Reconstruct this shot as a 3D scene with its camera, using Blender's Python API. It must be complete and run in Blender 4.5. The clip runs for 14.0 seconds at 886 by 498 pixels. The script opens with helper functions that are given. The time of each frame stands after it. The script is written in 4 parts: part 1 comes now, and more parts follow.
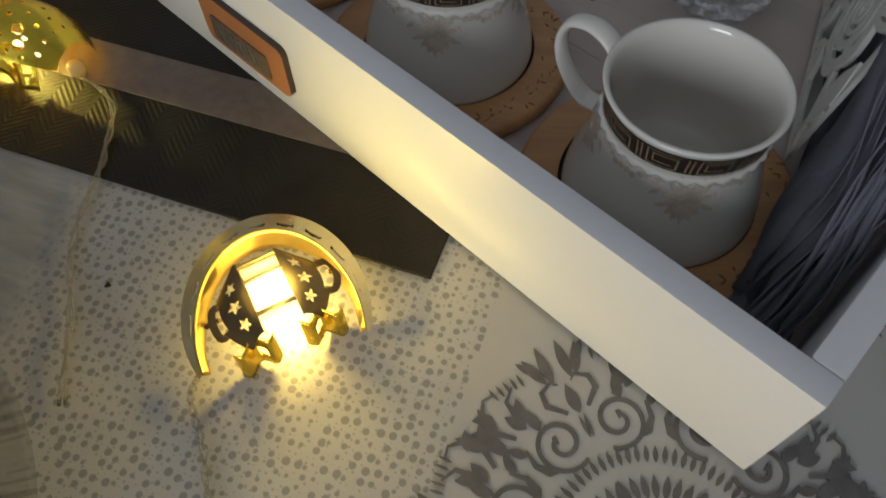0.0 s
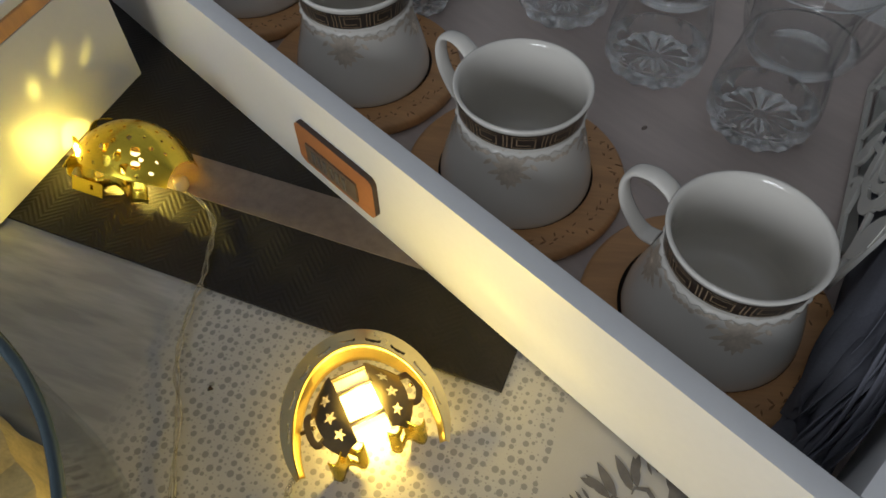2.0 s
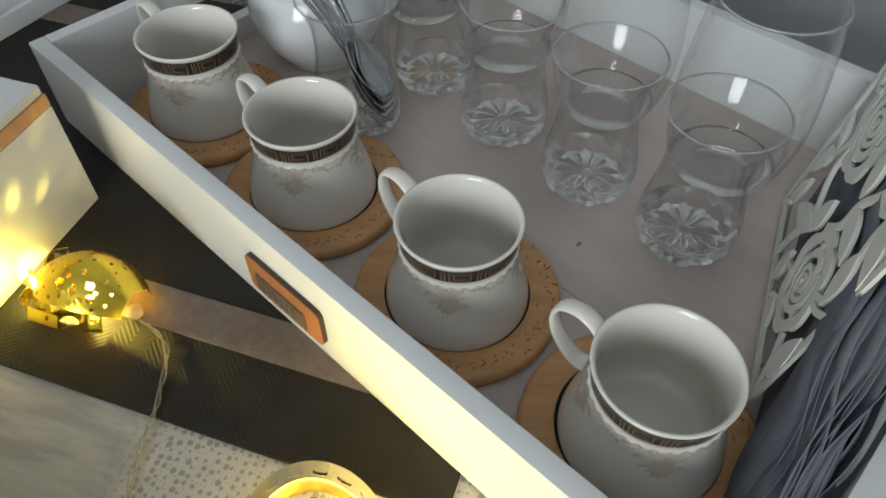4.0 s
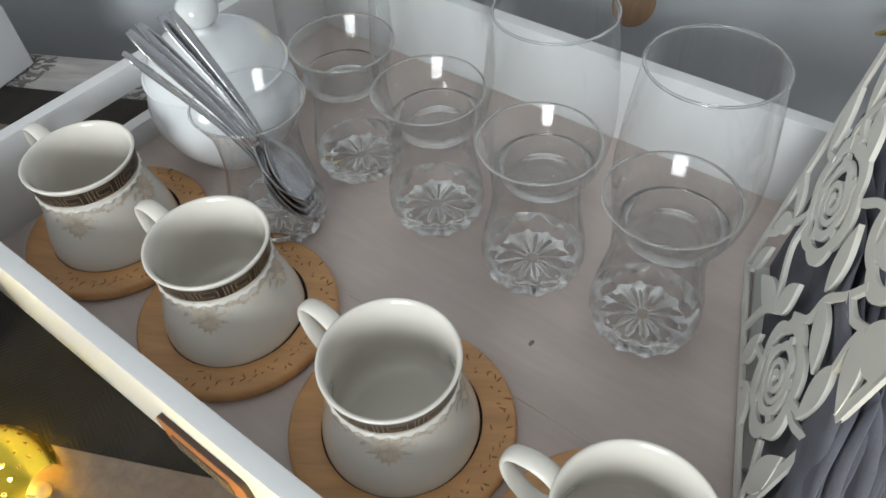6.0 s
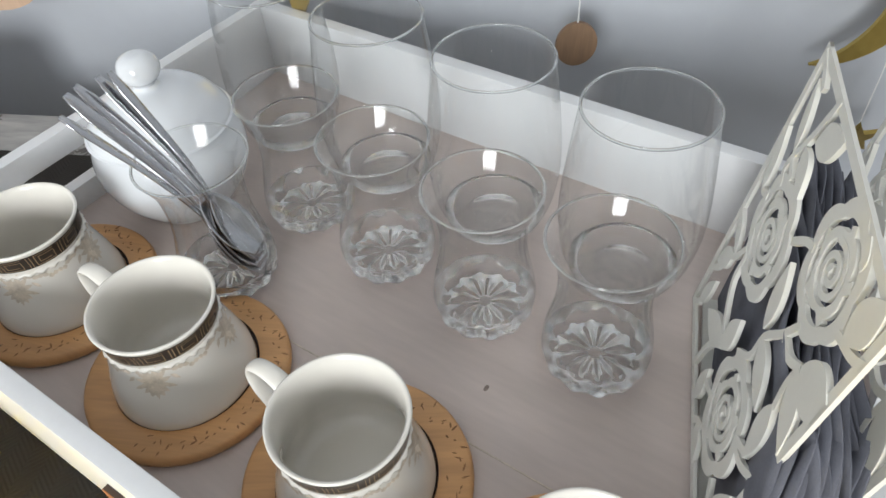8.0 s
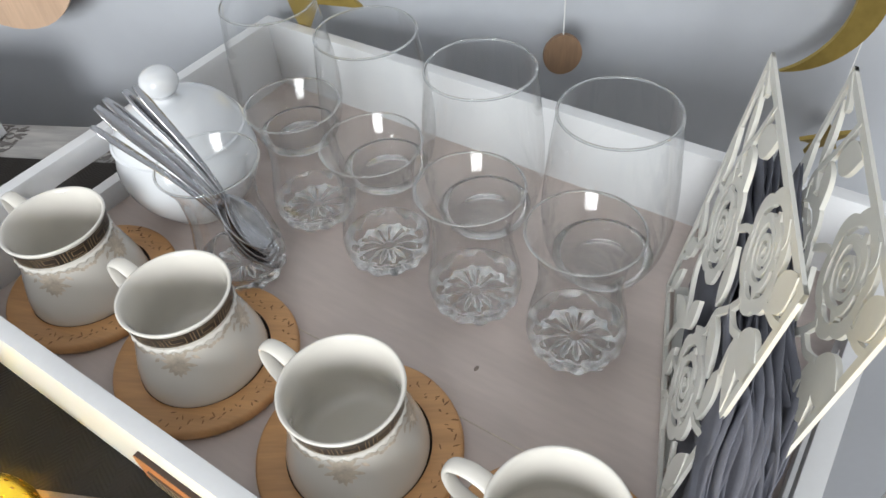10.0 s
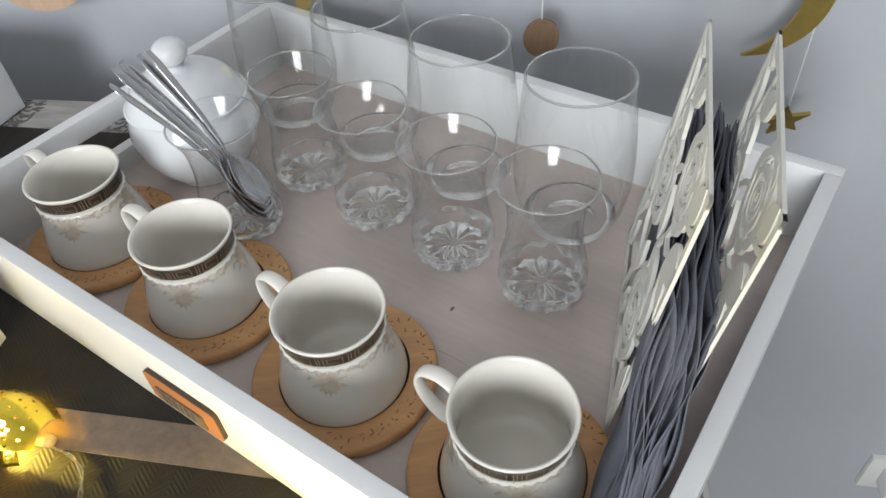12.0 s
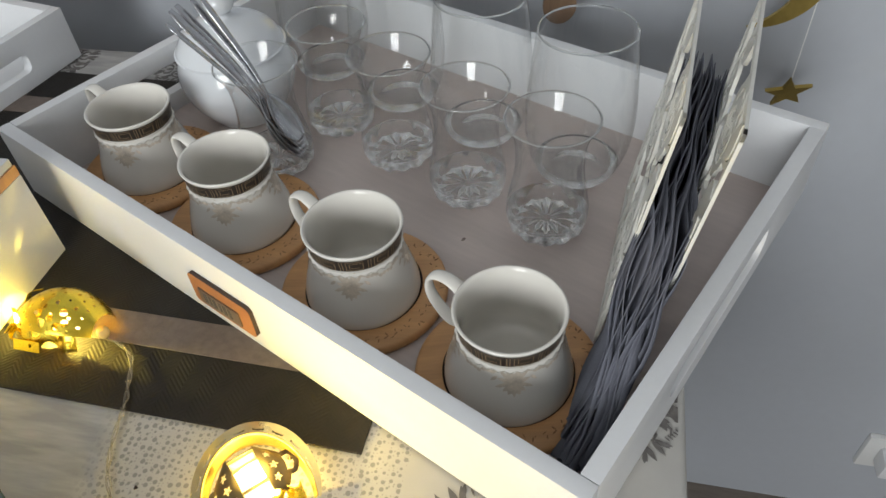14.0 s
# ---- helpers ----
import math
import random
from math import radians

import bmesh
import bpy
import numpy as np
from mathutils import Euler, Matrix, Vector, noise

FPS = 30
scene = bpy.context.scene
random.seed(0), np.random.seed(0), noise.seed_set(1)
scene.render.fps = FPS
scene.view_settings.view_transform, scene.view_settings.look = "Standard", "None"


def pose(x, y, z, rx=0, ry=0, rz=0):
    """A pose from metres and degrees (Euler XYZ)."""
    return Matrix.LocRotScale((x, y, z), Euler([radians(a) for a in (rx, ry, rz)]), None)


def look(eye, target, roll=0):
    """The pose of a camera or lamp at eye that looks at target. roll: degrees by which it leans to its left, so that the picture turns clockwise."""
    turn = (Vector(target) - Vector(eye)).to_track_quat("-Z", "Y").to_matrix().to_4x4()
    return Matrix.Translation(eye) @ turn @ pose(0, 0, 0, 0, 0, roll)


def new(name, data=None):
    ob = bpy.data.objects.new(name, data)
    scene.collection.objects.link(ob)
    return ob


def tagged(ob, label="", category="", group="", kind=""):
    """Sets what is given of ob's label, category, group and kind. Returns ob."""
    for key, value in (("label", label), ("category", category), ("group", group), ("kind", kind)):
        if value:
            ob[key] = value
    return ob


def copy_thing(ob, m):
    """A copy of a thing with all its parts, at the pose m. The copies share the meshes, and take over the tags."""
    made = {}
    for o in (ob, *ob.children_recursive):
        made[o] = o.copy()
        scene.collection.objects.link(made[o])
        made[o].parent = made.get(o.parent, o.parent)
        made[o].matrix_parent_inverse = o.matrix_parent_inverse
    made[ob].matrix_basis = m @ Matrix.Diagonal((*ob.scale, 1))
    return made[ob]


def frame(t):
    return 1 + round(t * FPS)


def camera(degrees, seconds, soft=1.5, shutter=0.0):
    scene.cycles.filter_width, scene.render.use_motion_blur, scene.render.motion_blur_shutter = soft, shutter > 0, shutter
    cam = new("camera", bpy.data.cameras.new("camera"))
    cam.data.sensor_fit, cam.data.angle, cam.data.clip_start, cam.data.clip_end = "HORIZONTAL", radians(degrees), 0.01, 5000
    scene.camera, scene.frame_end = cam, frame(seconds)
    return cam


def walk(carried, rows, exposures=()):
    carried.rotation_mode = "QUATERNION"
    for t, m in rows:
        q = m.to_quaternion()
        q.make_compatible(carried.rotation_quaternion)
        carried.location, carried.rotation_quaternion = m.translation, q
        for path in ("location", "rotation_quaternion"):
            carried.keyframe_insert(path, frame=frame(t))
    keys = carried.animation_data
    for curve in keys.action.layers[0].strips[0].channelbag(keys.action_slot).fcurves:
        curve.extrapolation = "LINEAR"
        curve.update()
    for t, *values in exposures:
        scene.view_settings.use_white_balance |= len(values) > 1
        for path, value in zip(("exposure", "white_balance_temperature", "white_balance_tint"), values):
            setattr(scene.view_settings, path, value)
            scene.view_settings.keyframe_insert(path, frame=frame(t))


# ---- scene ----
cam = camera(63.4, 14.0, shutter=0.4)
PATH = [
    (0, (-0.028, -0.116, 0.252), (-0.768, 0.629, -1.451), -1.0),
    (0.5, (-0.04, -0.115, 0.265), (-0.82, 0.64, -1.415), -1.2),
    (1, (-0.044, -0.12, 0.274), (-0.86, 0.662, -1.376), -1.1),
    (1.5, (-0.047, -0.124, 0.284), (-0.888, 0.671, -1.348), -1.1),
    (2, (-0.048, -0.129, 0.294), (-0.915, 0.671, -1.321), -1.5),
    (2.2, (-0.047, -0.134, 0.299), (-0.927, 0.691, -1.296), -0.7),
    (4.5, (-0.052, -0.09, 0.335), (-0.932, 0.881, -1.176), -0.7),
    (5, (-0.063, -0.069, 0.337), (-0.938, 0.922, -1.163), -2.4),
    (5.5, (-0.071, -0.058, 0.333), (-0.931, 0.961, -1.158), -2.8),
    (6, (-0.074, -0.043, 0.337), (-0.94, 0.968, -1.156), -4.5),
    (6.5, (-0.082, -0.033, 0.338), (-0.933, 1.006, -1.144), -4.5),
    (7, (-0.083, -0.028, 0.341), (-0.917, 1.04, -1.127), -4.5),
    (7.5, (-0.077, -0.022, 0.342), (-0.918, 1.052, -1.12), -5.0),
    (8, (-0.068, -0.029, 0.344), (-0.902, 1.075, -1.101), -4.6),
    (10.5, (-0.03, -0.061, 0.371), (-0.893, 1.048, -1.053), -5.7),
    (11, (-0.017, -0.073, 0.372), (-0.884, 1.059, -1.031), -5.2),
    (11.5, (-0.006, -0.083, 0.372), (-0.873, 1.05, -1.03), -5.3),
    (12, (0.005, -0.095, 0.373), (-0.863, 1.027, -1.036), -4.9),
    (12.5, (0.014, -0.106, 0.374), (-0.856, 1.026, -1.027), -4.9),
    (13, (0.026, -0.122, 0.372), (-0.843, 0.988, -1.047), -4.6),
    (13.5, (0.04, -0.141, 0.372), (-0.845, 0.941, -1.058), -4.5),
    (14, (0.049, -0.145, 0.378), (-0.863, 0.93, -1.041), -4.3),
]
EXPOSURE = [(0, -1.84, 6150, 9), (1.5, -1.84, 6150, 9), (2.2, -1.70, 6200, 9), (4.3, -0.80, 6350, 2), (5.0, -0.62, 6350, 2), (6.0, -0.34, 6450, 5), (7.5, -0.08, 6500, 7), (11.0, -0.05, 6500, 8), (12.5, -0.39, 6450, 7), (14, -0.68, 6500, 7)]
walk(cam, [(t, look(eye, target, roll)) for t, eye, target, roll in PATH], EXPOSURE)

# ---- light ----
AXIS = radians(25.3)          # the table stands turned to the tray by this angle
TBL = Matrix.Rotation(AXIS, 4, "Z")
world = bpy.data.worlds.new("world")
scene.world = world
world.use_nodes = True
wn, wl = world.node_tree.nodes, world.node_tree.links
sky = wn.new("ShaderNodeTexSky")
sky.sky_type, sky.sun_disc = "NISHITA", False
sky.sun_elevation, sky.sun_rotation = radians(35), radians(200)
wl.new(sky.outputs["Color"], wn["Background"].inputs["Color"])
wn["Background"].inputs["Strength"].default_value = 0.12


def area(name, at, to, sx, sy, power, colour):
    d = bpy.data.lights.new(name, "AREA")
    d.shape, d.size, d.size_y, d.energy, d.color = "RECTANGLE", sx, sy, power, colour
    ob = new(name, d)
    ob.matrix_world = look(at, to)
    return ob


def bulb(name, at, power, radius, colour=(1.0, 0.68, 0.13)):
    d = bpy.data.lights.new(name, "POINT")
    d.energy, d.shadow_soft_size, d.color = power, radius, colour
    ob = new(name, d)
    ob.location = at
    return ob


# daylight in the window behind the camera
WIN_U, WIN_Z = -0.42, 0.74
area("window_light", TBL @ Vector((WIN_U, -2.10, WIN_Z)), TBL @ Vector((WIN_U, 0.4, WIN_Z - 0.35)), 0.95, 0.9, 66.0, (0.97, 0.985, 1.0))
bulb("led_light_lantern", (-0.1615, -0.0690, 0.0250), 0.70, 0.004, (1.0, 0.71, 0.15))
bulb("led_light_lantern_core", (-0.1540, -0.0735, 0.0095), 0.38, 0.003)
bulb("led_light_crescent", (-0.3610, -0.0775, 0.0140), 1.15, 0.002, (1.0, 0.76, 0.12))
# added fill without a bulb of its own, outside the shell, brightens the box face
bulb("box_fill_by_crescent", (-0.3860, -0.0900, 0.0170), 0.14, 0.003, (1.0, 0.76, 0.12))
bulb("led_light_next_lantern", (0.015, -0.190, 0.0250), 0.85, 0.004)

# ---- materials ----


def mat(name, base, rough=0.5, metal=0.0, vary=0.08, scale=30.0, fine=400.0, bump=0.15, stretch=(1, 1, 1), spec=0.5, coat=0.0):
    m = bpy.data.materials.new(name)
    m.use_nodes = True
    n, l = m.node_tree.nodes, m.node_tree.links
    b = n["Principled BSDF"]
    b.inputs["Roughness"].default_value = rough
    b.inputs["Metallic"].default_value = metal
    b.inputs["Specular IOR Level"].default_value = spec
    b.inputs["Coat Weight"].default_value = coat
    tc = n.new("ShaderNodeTexCoord")
    mp = n.new("ShaderNodeMapping")
    mp.inputs["Scale"].default_value = stretch
    l.new(tc.outputs["Object"], mp.inputs["Vector"])
    t1, t2 = n.new("ShaderNodeTexNoise"), n.new("ShaderNodeTexNoise")
    t1.inputs["Scale"].default_value, t1.inputs["Detail"].default_value = scale, 4
    t2.inputs["Scale"].default_value, t2.inputs["Detail"].default_value = fine, 2
    for t in (t1, t2):
        l.new(mp.outputs["Vector"], t.inputs["Vector"])
    add = n.new("ShaderNodeMath")
    add.operation = "MULTIPLY_ADD"
    l.new(t2.outputs["Fac"], add.inputs[0])
    add.inputs[1].default_value = 0.4
    l.new(t1.outputs["Fac"], add.inputs[2])
    ramp = n.new("ShaderNodeMapRange")
    ramp.inputs[1].default_value, ramp.inputs[2].default_value = 0.45, 0.95
    ramp.inputs[3].default_value, ramp.inputs[4].default_value = 1 - vary, 1 + vary
    l.new(add.outputs[0], ramp.inputs[0])
    mul = n.new("ShaderNodeVectorMath")
    mul.operation = "SCALE"
    mul.inputs[0].default_value = base
    l.new(ramp.outputs[0], mul.inputs["Scale"])
    l.new(mul.outputs[0], b.inputs["Base Color"])
    rr = n.new("ShaderNodeMapRange")
    rr.inputs[3].default_value, rr.inputs[4].default_value = max(0.02, rough - 0.08), min(1, rough + 0.08)
    l.new(t1.outputs["Fac"], rr.inputs[0])
    l.new(rr.outputs[0], b.inputs["Roughness"])
    if bump:
        bp = n.new("ShaderNodeBump")
        bp.inputs["Strength"].default_value, bp.inputs["Distance"].default_value = bump, 0.0006
        l.new(add.outputs[0], bp.inputs["Height"])
        l.new(bp.outputs["Normal"], b.inputs["Normal"])
    m["mul"] = mul.name
    return m


def glow(name, colour, strength):
    m = bpy.data.materials.new(name)
    m.use_nodes = True
    b = m.node_tree.nodes["Principled BSDF"]
    b.inputs["Base Color"].default_value = (*colour, 1)
    b.inputs["Emission Color"].default_value = (*colour, 1)
    b.inputs["Emission Strength"].default_value = strength
    return m


def glass(name, tint=(1, 1, 1), rough=0.0, ior=1.48, clear=0.0):
    m = bpy.data.materials.new(name)
    m.use_nodes = True
    b = m.node_tree.nodes["Principled BSDF"]
    b.inputs["Base Color"].default_value = (*tint, 1)
    b.inputs["Roughness"].default_value = rough
    b.inputs["IOR"].default_value = ior
    b.inputs["Transmission Weight"].default_value = 1.0
    if clear:
        n, l = m.node_tree.nodes, m.node_tree.links
        tr, mx = n.new("ShaderNodeBsdfTransparent"), n.new("ShaderNodeMixShader")
        mx.inputs[0].default_value = clear
        l.new(b.outputs[0], mx.inputs[1])
        l.new(tr.outputs[0], mx.inputs[2])
        l.new(mx.outputs[0], n["Material Output"].inputs["Surface"])
    return m


def thin_glass(name, clear):
    """Thin blown glass: clear straight through, with the gloss of its surface."""
    m = bpy.data.materials.new(name)
    m.use_nodes = True
    n, l = m.node_tree.nodes, m.node_tree.links
    n.remove(n["Principled BSDF"])
    tr, gl, fr, mx = n.new("ShaderNodeBsdfTransparent"), n.new("ShaderNodeBsdfGlossy"), n.new("ShaderNodeLayerWeight"), n.new("ShaderNodeMixShader")
    tr.inputs["Color"].default_value = (*clear, 1)
    gl.inputs["Roughness"].default_value = 0.02
    pw, ad = n.new("ShaderNodeMath"), n.new("ShaderNodeMath")
    pw.operation, ad.operation = "POWER", "MULTIPLY_ADD"
    pw.inputs[1].default_value = 2.8
    ad.inputs[1].default_value, ad.inputs[2].default_value = 0.72, 0.05
    l.new(fr.outputs["Facing"], pw.inputs[0])
    l.new(pw.outputs[0], ad.inputs[0])
    l.new(ad.outputs[0], mx.inputs[0])
    l.new(tr.outputs[0], mx.inputs[1])
    l.new(gl.outputs[0], mx.inputs[2])
    l.new(mx.outputs[0], n["Material Output"].inputs["Surface"])
    return m


THIN_GLASS = thin_glass("thin_clear_glass", (0.992, 0.997, 0.997))
WHITE_PAINT = mat("white_paint", (0.74, 0.745, 0.76), 0.42, vary=0.03, scale=14, fine=260, bump=0.12)
TRAY_FLOOR = mat("taupe_board", (0.55, 0.47, 0.435), 0.45, vary=0.10, scale=9, fine=90, bump=0.1, stretch=(0.5, 3, 1))
PORCELAIN = mat("porcelain", (0.745, 0.715, 0.66), 0.12, vary=0.015, scale=20, fine=120, bump=0.0, coat=0.3)
PORCELAIN_WHITE = mat("white_porcelain", (0.71, 0.73, 0.76), 0.12, vary=0.01, scale=20, fine=120, bump=0.0, coat=0.3)
BAND = mat("dark_glaze", (0.020, 0.014, 0.012), 0.3, vary=0.2, scale=60, fine=500, bump=0)
KEY = mat("cream_gold", (0.26, 0.19, 0.115), 0.3, vary=0.2, scale=80, fine=500, bump=0)
MOTIF = mat("beige_print", (0.62, 0.545, 0.45), 0.25, vary=0.22, scale=150, fine=700, bump=0)
BEECH = mat("beech_wood", (0.58, 0.315, 0.135), 0.45, vary=0.16, scale=26, fine=150, bump=0.15, stretch=(0.35, 4, 1))
BURNT = mat("burnt_wood", (0.27, 0.135, 0.055), 0.7, vary=0.2, scale=60, fine=400)
KNOT = mat("grey_knot", (0.21, 0.165, 0.14), 0.6, vary=0.3, scale=300, fine=900)
BURNT_DARK = mat("burnt_groove", (0.025, 0.014, 0.01), 0.8, vary=0.2, scale=60, fine=400)
STEEL = mat("polished_steel", (0.46, 0.46, 0.48), 0.2, metal=1.0, vary=0.04, scale=40, fine=500, bump=0.02)
GLASS = glass("clear_glass", (0.995, 0.999, 0.999), ior=1.5, clear=0.09)
RIM_GLASS = glass("greenish_rim_glass", (0.95, 0.985, 0.97), clear=0.2)
GOLD = mat("gold_foil_metal", (0.92, 0.68, 0.07), 0.25, metal=1.0, vary=0.08, scale=60, fine=500, bump=0.05)
GOLD_PALE = mat("pale_gold_metal", (0.62, 0.53, 0.30), 0.3, metal=1.0, vary=0.08, scale=60, fine=500, bump=0.05)
# gold of the lantern body with its backlit shade put into the colour
GOLD_SHADED = mat("shaded_gold_metal", (0.13, 0.10, 0.055), 0.42, metal=0.7, vary=0.1, scale=60, fine=500, bump=0.05)
GOLD_MATT = mat("gold_card", (0.42, 0.31, 0.09), 0.38, metal=0.8, vary=0.15, scale=20, fine=160, bump=0.05)
WOOD_DISC = mat("pine_disc", (0.22, 0.135, 0.08), 0.6, vary=0.22, scale=25, fine=160, stretch=(4, 1, 0.4))
WOOD_PALE = mat("pale_wood_disc", (0.52, 0.36, 0.25), 0.6, vary=0.12, scale=25, fine=160, stretch=(4, 1, 0.4))
LACE = mat("cream_cut_board", (0.70, 0.69, 0.64), 0.55, vary=0.03, scale=30, fine=300, bump=0.1)
NAPKIN = mat("grey_paper_napkin", (0.150, 0.155, 0.185), 0.85, vary=0.16, scale=60, fine=900, bump=0.35, spec=0.2)
LEATHER = mat("tan_wood_tag", (0.36, 0.15, 0.06), 0.5, vary=0.12, scale=60, fine=500, bump=0.2)
TAG_EDGE = mat("dark_tag_edge", (0.05, 0.03, 0.022), 0.6, vary=0.15, scale=60, fine=500)
TAG_PLATE = mat("grey_metal_plate", (0.20, 0.155, 0.12), 0.4, metal=0.5, vary=0.2, scale=90, fine=600)
INK = mat("print_ink", (0.10, 0.09, 0.085), 0.8, vary=0.2, scale=90, fine=600)
CLOTH_INK = mat("grey_cloth_print", (0.165, 0.155, 0.15), 0.9, vary=0.22, scale=120, fine=1400, bump=0.2, spec=0.15)
# white wall paint toned down evenly: the shade on this wall is in its colour
WALL_SHADED = mat("shaded_wall_paint", (0.465, 0.485, 0.525), 0.6, vary=0.035, scale=3, fine=60, bump=0.1)
# paler than the wall behind the table, to bounce more fill light
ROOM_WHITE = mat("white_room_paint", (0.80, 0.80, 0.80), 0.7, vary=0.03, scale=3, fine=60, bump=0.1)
CEIL = mat("ceiling_paint", (0.84, 0.84, 0.84), 0.8, vary=0.02, scale=3, fine=60)
FLOOR_DARK = mat("dark_floor", (0.15, 0.125, 0.105), 0.5, vary=0.25, scale=8, fine=60, stretch=(1, 6, 1))
PLASTIC = mat("white_plastic", (0.75, 0.75, 0.74), 0.35, vary=0.02, scale=30, fine=200, bump=0)
WIRE = mat("clear_wire", (0.80, 0.76, 0.66), 0.2, vary=0.05, bump=0)
WIRE.node_tree.nodes["Principled BSDF"].inputs["Transmission Weight"].default_value = 0.9
CAP = mat("clear_cap", (0.80, 0.68, 0.42), 0.25, vary=0.05, bump=0)
CAP.node_tree.nodes["Principled BSDF"].inputs["Transmission Weight"].default_value = 0.6
LED = glow("led_glow", (1.0, 0.80, 0.38), 9.0)
PANE = glow("lit_pane", (1.0, 0.86, 0.52), 4.5)
PANE_DIM = glow("dim_pane", (1.0, 0.80, 0.40), 1.1)
LIME = mat("straw_yellow", (0.55, 0.42, 0.18), 0.6, vary=0.25, scale=120, fine=700)
DARK_JAR = mat("dark_core", (0.03, 0.022, 0.015), 0.7, vary=0.2, scale=60, fine=400)
JAR_GLASS = thin_glass("bluish_glass", (0.955, 0.975, 0.98))
JAR_RIM = mat("slate_blue_glass_rim", (0.065, 0.095, 0.11), 0.12, vary=0.08, bump=0)


def cloth_material():
    """A printed table cloth: a dotted patch, a plain patch and a brushed patch, side by side."""
    m = mat("printed_cloth", (0.50, 0.485, 0.46), 0.85, vary=0.05, scale=40, fine=1500, bump=0.35, spec=0.2)
    n, l = m.node_tree.nodes, m.node_tree.links
    mul, b = n[m["mul"]], n["Principled BSDF"]
    tc = n.new("ShaderNodeTexCoord")
    sep = n.new("ShaderNodeSeparateXYZ")
    l.new(tc.outputs["Object"], sep.inputs[0])

    def math_(op, a, c, d=None):
        k = n.new("ShaderNodeMath")
        k.operation = op
        for i, v in enumerate((a, c, d)):
            if v is None:
                continue
            if isinstance(v, (int, float)):
                k.inputs[i].default_value = v
            else:
                l.new(v, k.inputs[i])
        return k.outputs[0]

    def mix(fac, a, c):
        k = n.new("ShaderNodeMix")
        k.data_type = "RGBA"
        l.new(fac, k.inputs["Factor"])
        for i, v in ((6, a), (7, c)):
            if isinstance(v, tuple):
                k.inputs[i].default_value = (*v, 1)
            else:
                l.new(v, k.inputs[i])
        return k.outputs[2]

    def dots(scale, low, high):
        flat = n.new("ShaderNodeVectorMath")
        flat.operation = "MULTIPLY"
        flat.inputs[1].default_value = (1, 1, 0)
        l.new(tc.outputs["Object"], flat.inputs[0])
        v = n.new("ShaderNodeTexVoronoi")
        v.voronoi_dimensions = "2D"
        v.inputs["Scale"].default_value, v.inputs["Randomness"].default_value = scale, 0.55
        l.new(flat.outputs[0], v.inputs["Vector"])
        size = n.new("ShaderNodeSeparateColor")
        l.new(v.outputs["Color"], size.inputs[0])
        r = math_("MULTIPLY_ADD", size.outputs[0], high - low, low)
        d = math_("SUBTRACT", r, v.outputs["Distance"])
        return math_("MINIMUM", math_("MAXIMUM", math_("MULTIPLY", d, 14.0), 0.0), 1.0)

    spots = math_("MAXIMUM", dots(215.0, 0.20, 0.38), math_("MULTIPLY", dots(420.0, 0.02, 0.28), 0.7))
    wob = n.new("ShaderNodeTexNoise")
    wob.inputs["Scale"].default_value = 35
    l.new(tc.outputs["Object"], wob.inputs["Vector"])
    u = math_("MULTIPLY_ADD", wob.outputs["Fac"], 0.012, sep.outputs[0])
    u = math_("MULTIPLY_ADD", sep.outputs[1], 0.12, u)
    # slants of the patch edges
    right = math_("GREATER_THAN", math_("MULTIPLY_ADD", sep.outputs[1], -0.024, sep.outputs[0]), -0.0996)
    left = math_("MINIMUM", math_("MAXIMUM", math_("MULTIPLY", math_("SUBTRACT", -0.262, u), 45.0), 0.0), 1.0)
    base = mul.outputs[0]
    dotted = mix(math_("MULTIPLY", spots, 0.78), base, (0.235, 0.23, 0.225))
    # brushed strokes
    st = n.new("ShaderNodeTexNoise")
    mp = n.new("ShaderNodeMapping")
    mp.inputs["Rotation"].default_value = (0, 0, radians(-52))
    mp.inputs["Scale"].default_value = (20, 120, 1)
    l.new(tc.outputs["Object"], mp.inputs["Vector"])
    l.new(mp.outputs["Vector"], st.inputs["Vector"])
    st.inputs["Scale"].default_value, st.inputs["Detail"].default_value = 1.0, 5
    k = math_("MINIMUM", math_("MAXIMUM", math_("MULTIPLY_ADD", st.outputs["Fac"], 4.0, -1.6), 0.0), 1.0)
    brushed = mix(k, (0.34, 0.335, 0.33), (0.47, 0.46, 0.445))
    out = mix(right, dotted, base)
    out = mix(left, out, brushed)
    l.new(out, b.inputs["Base Color"])
    return m


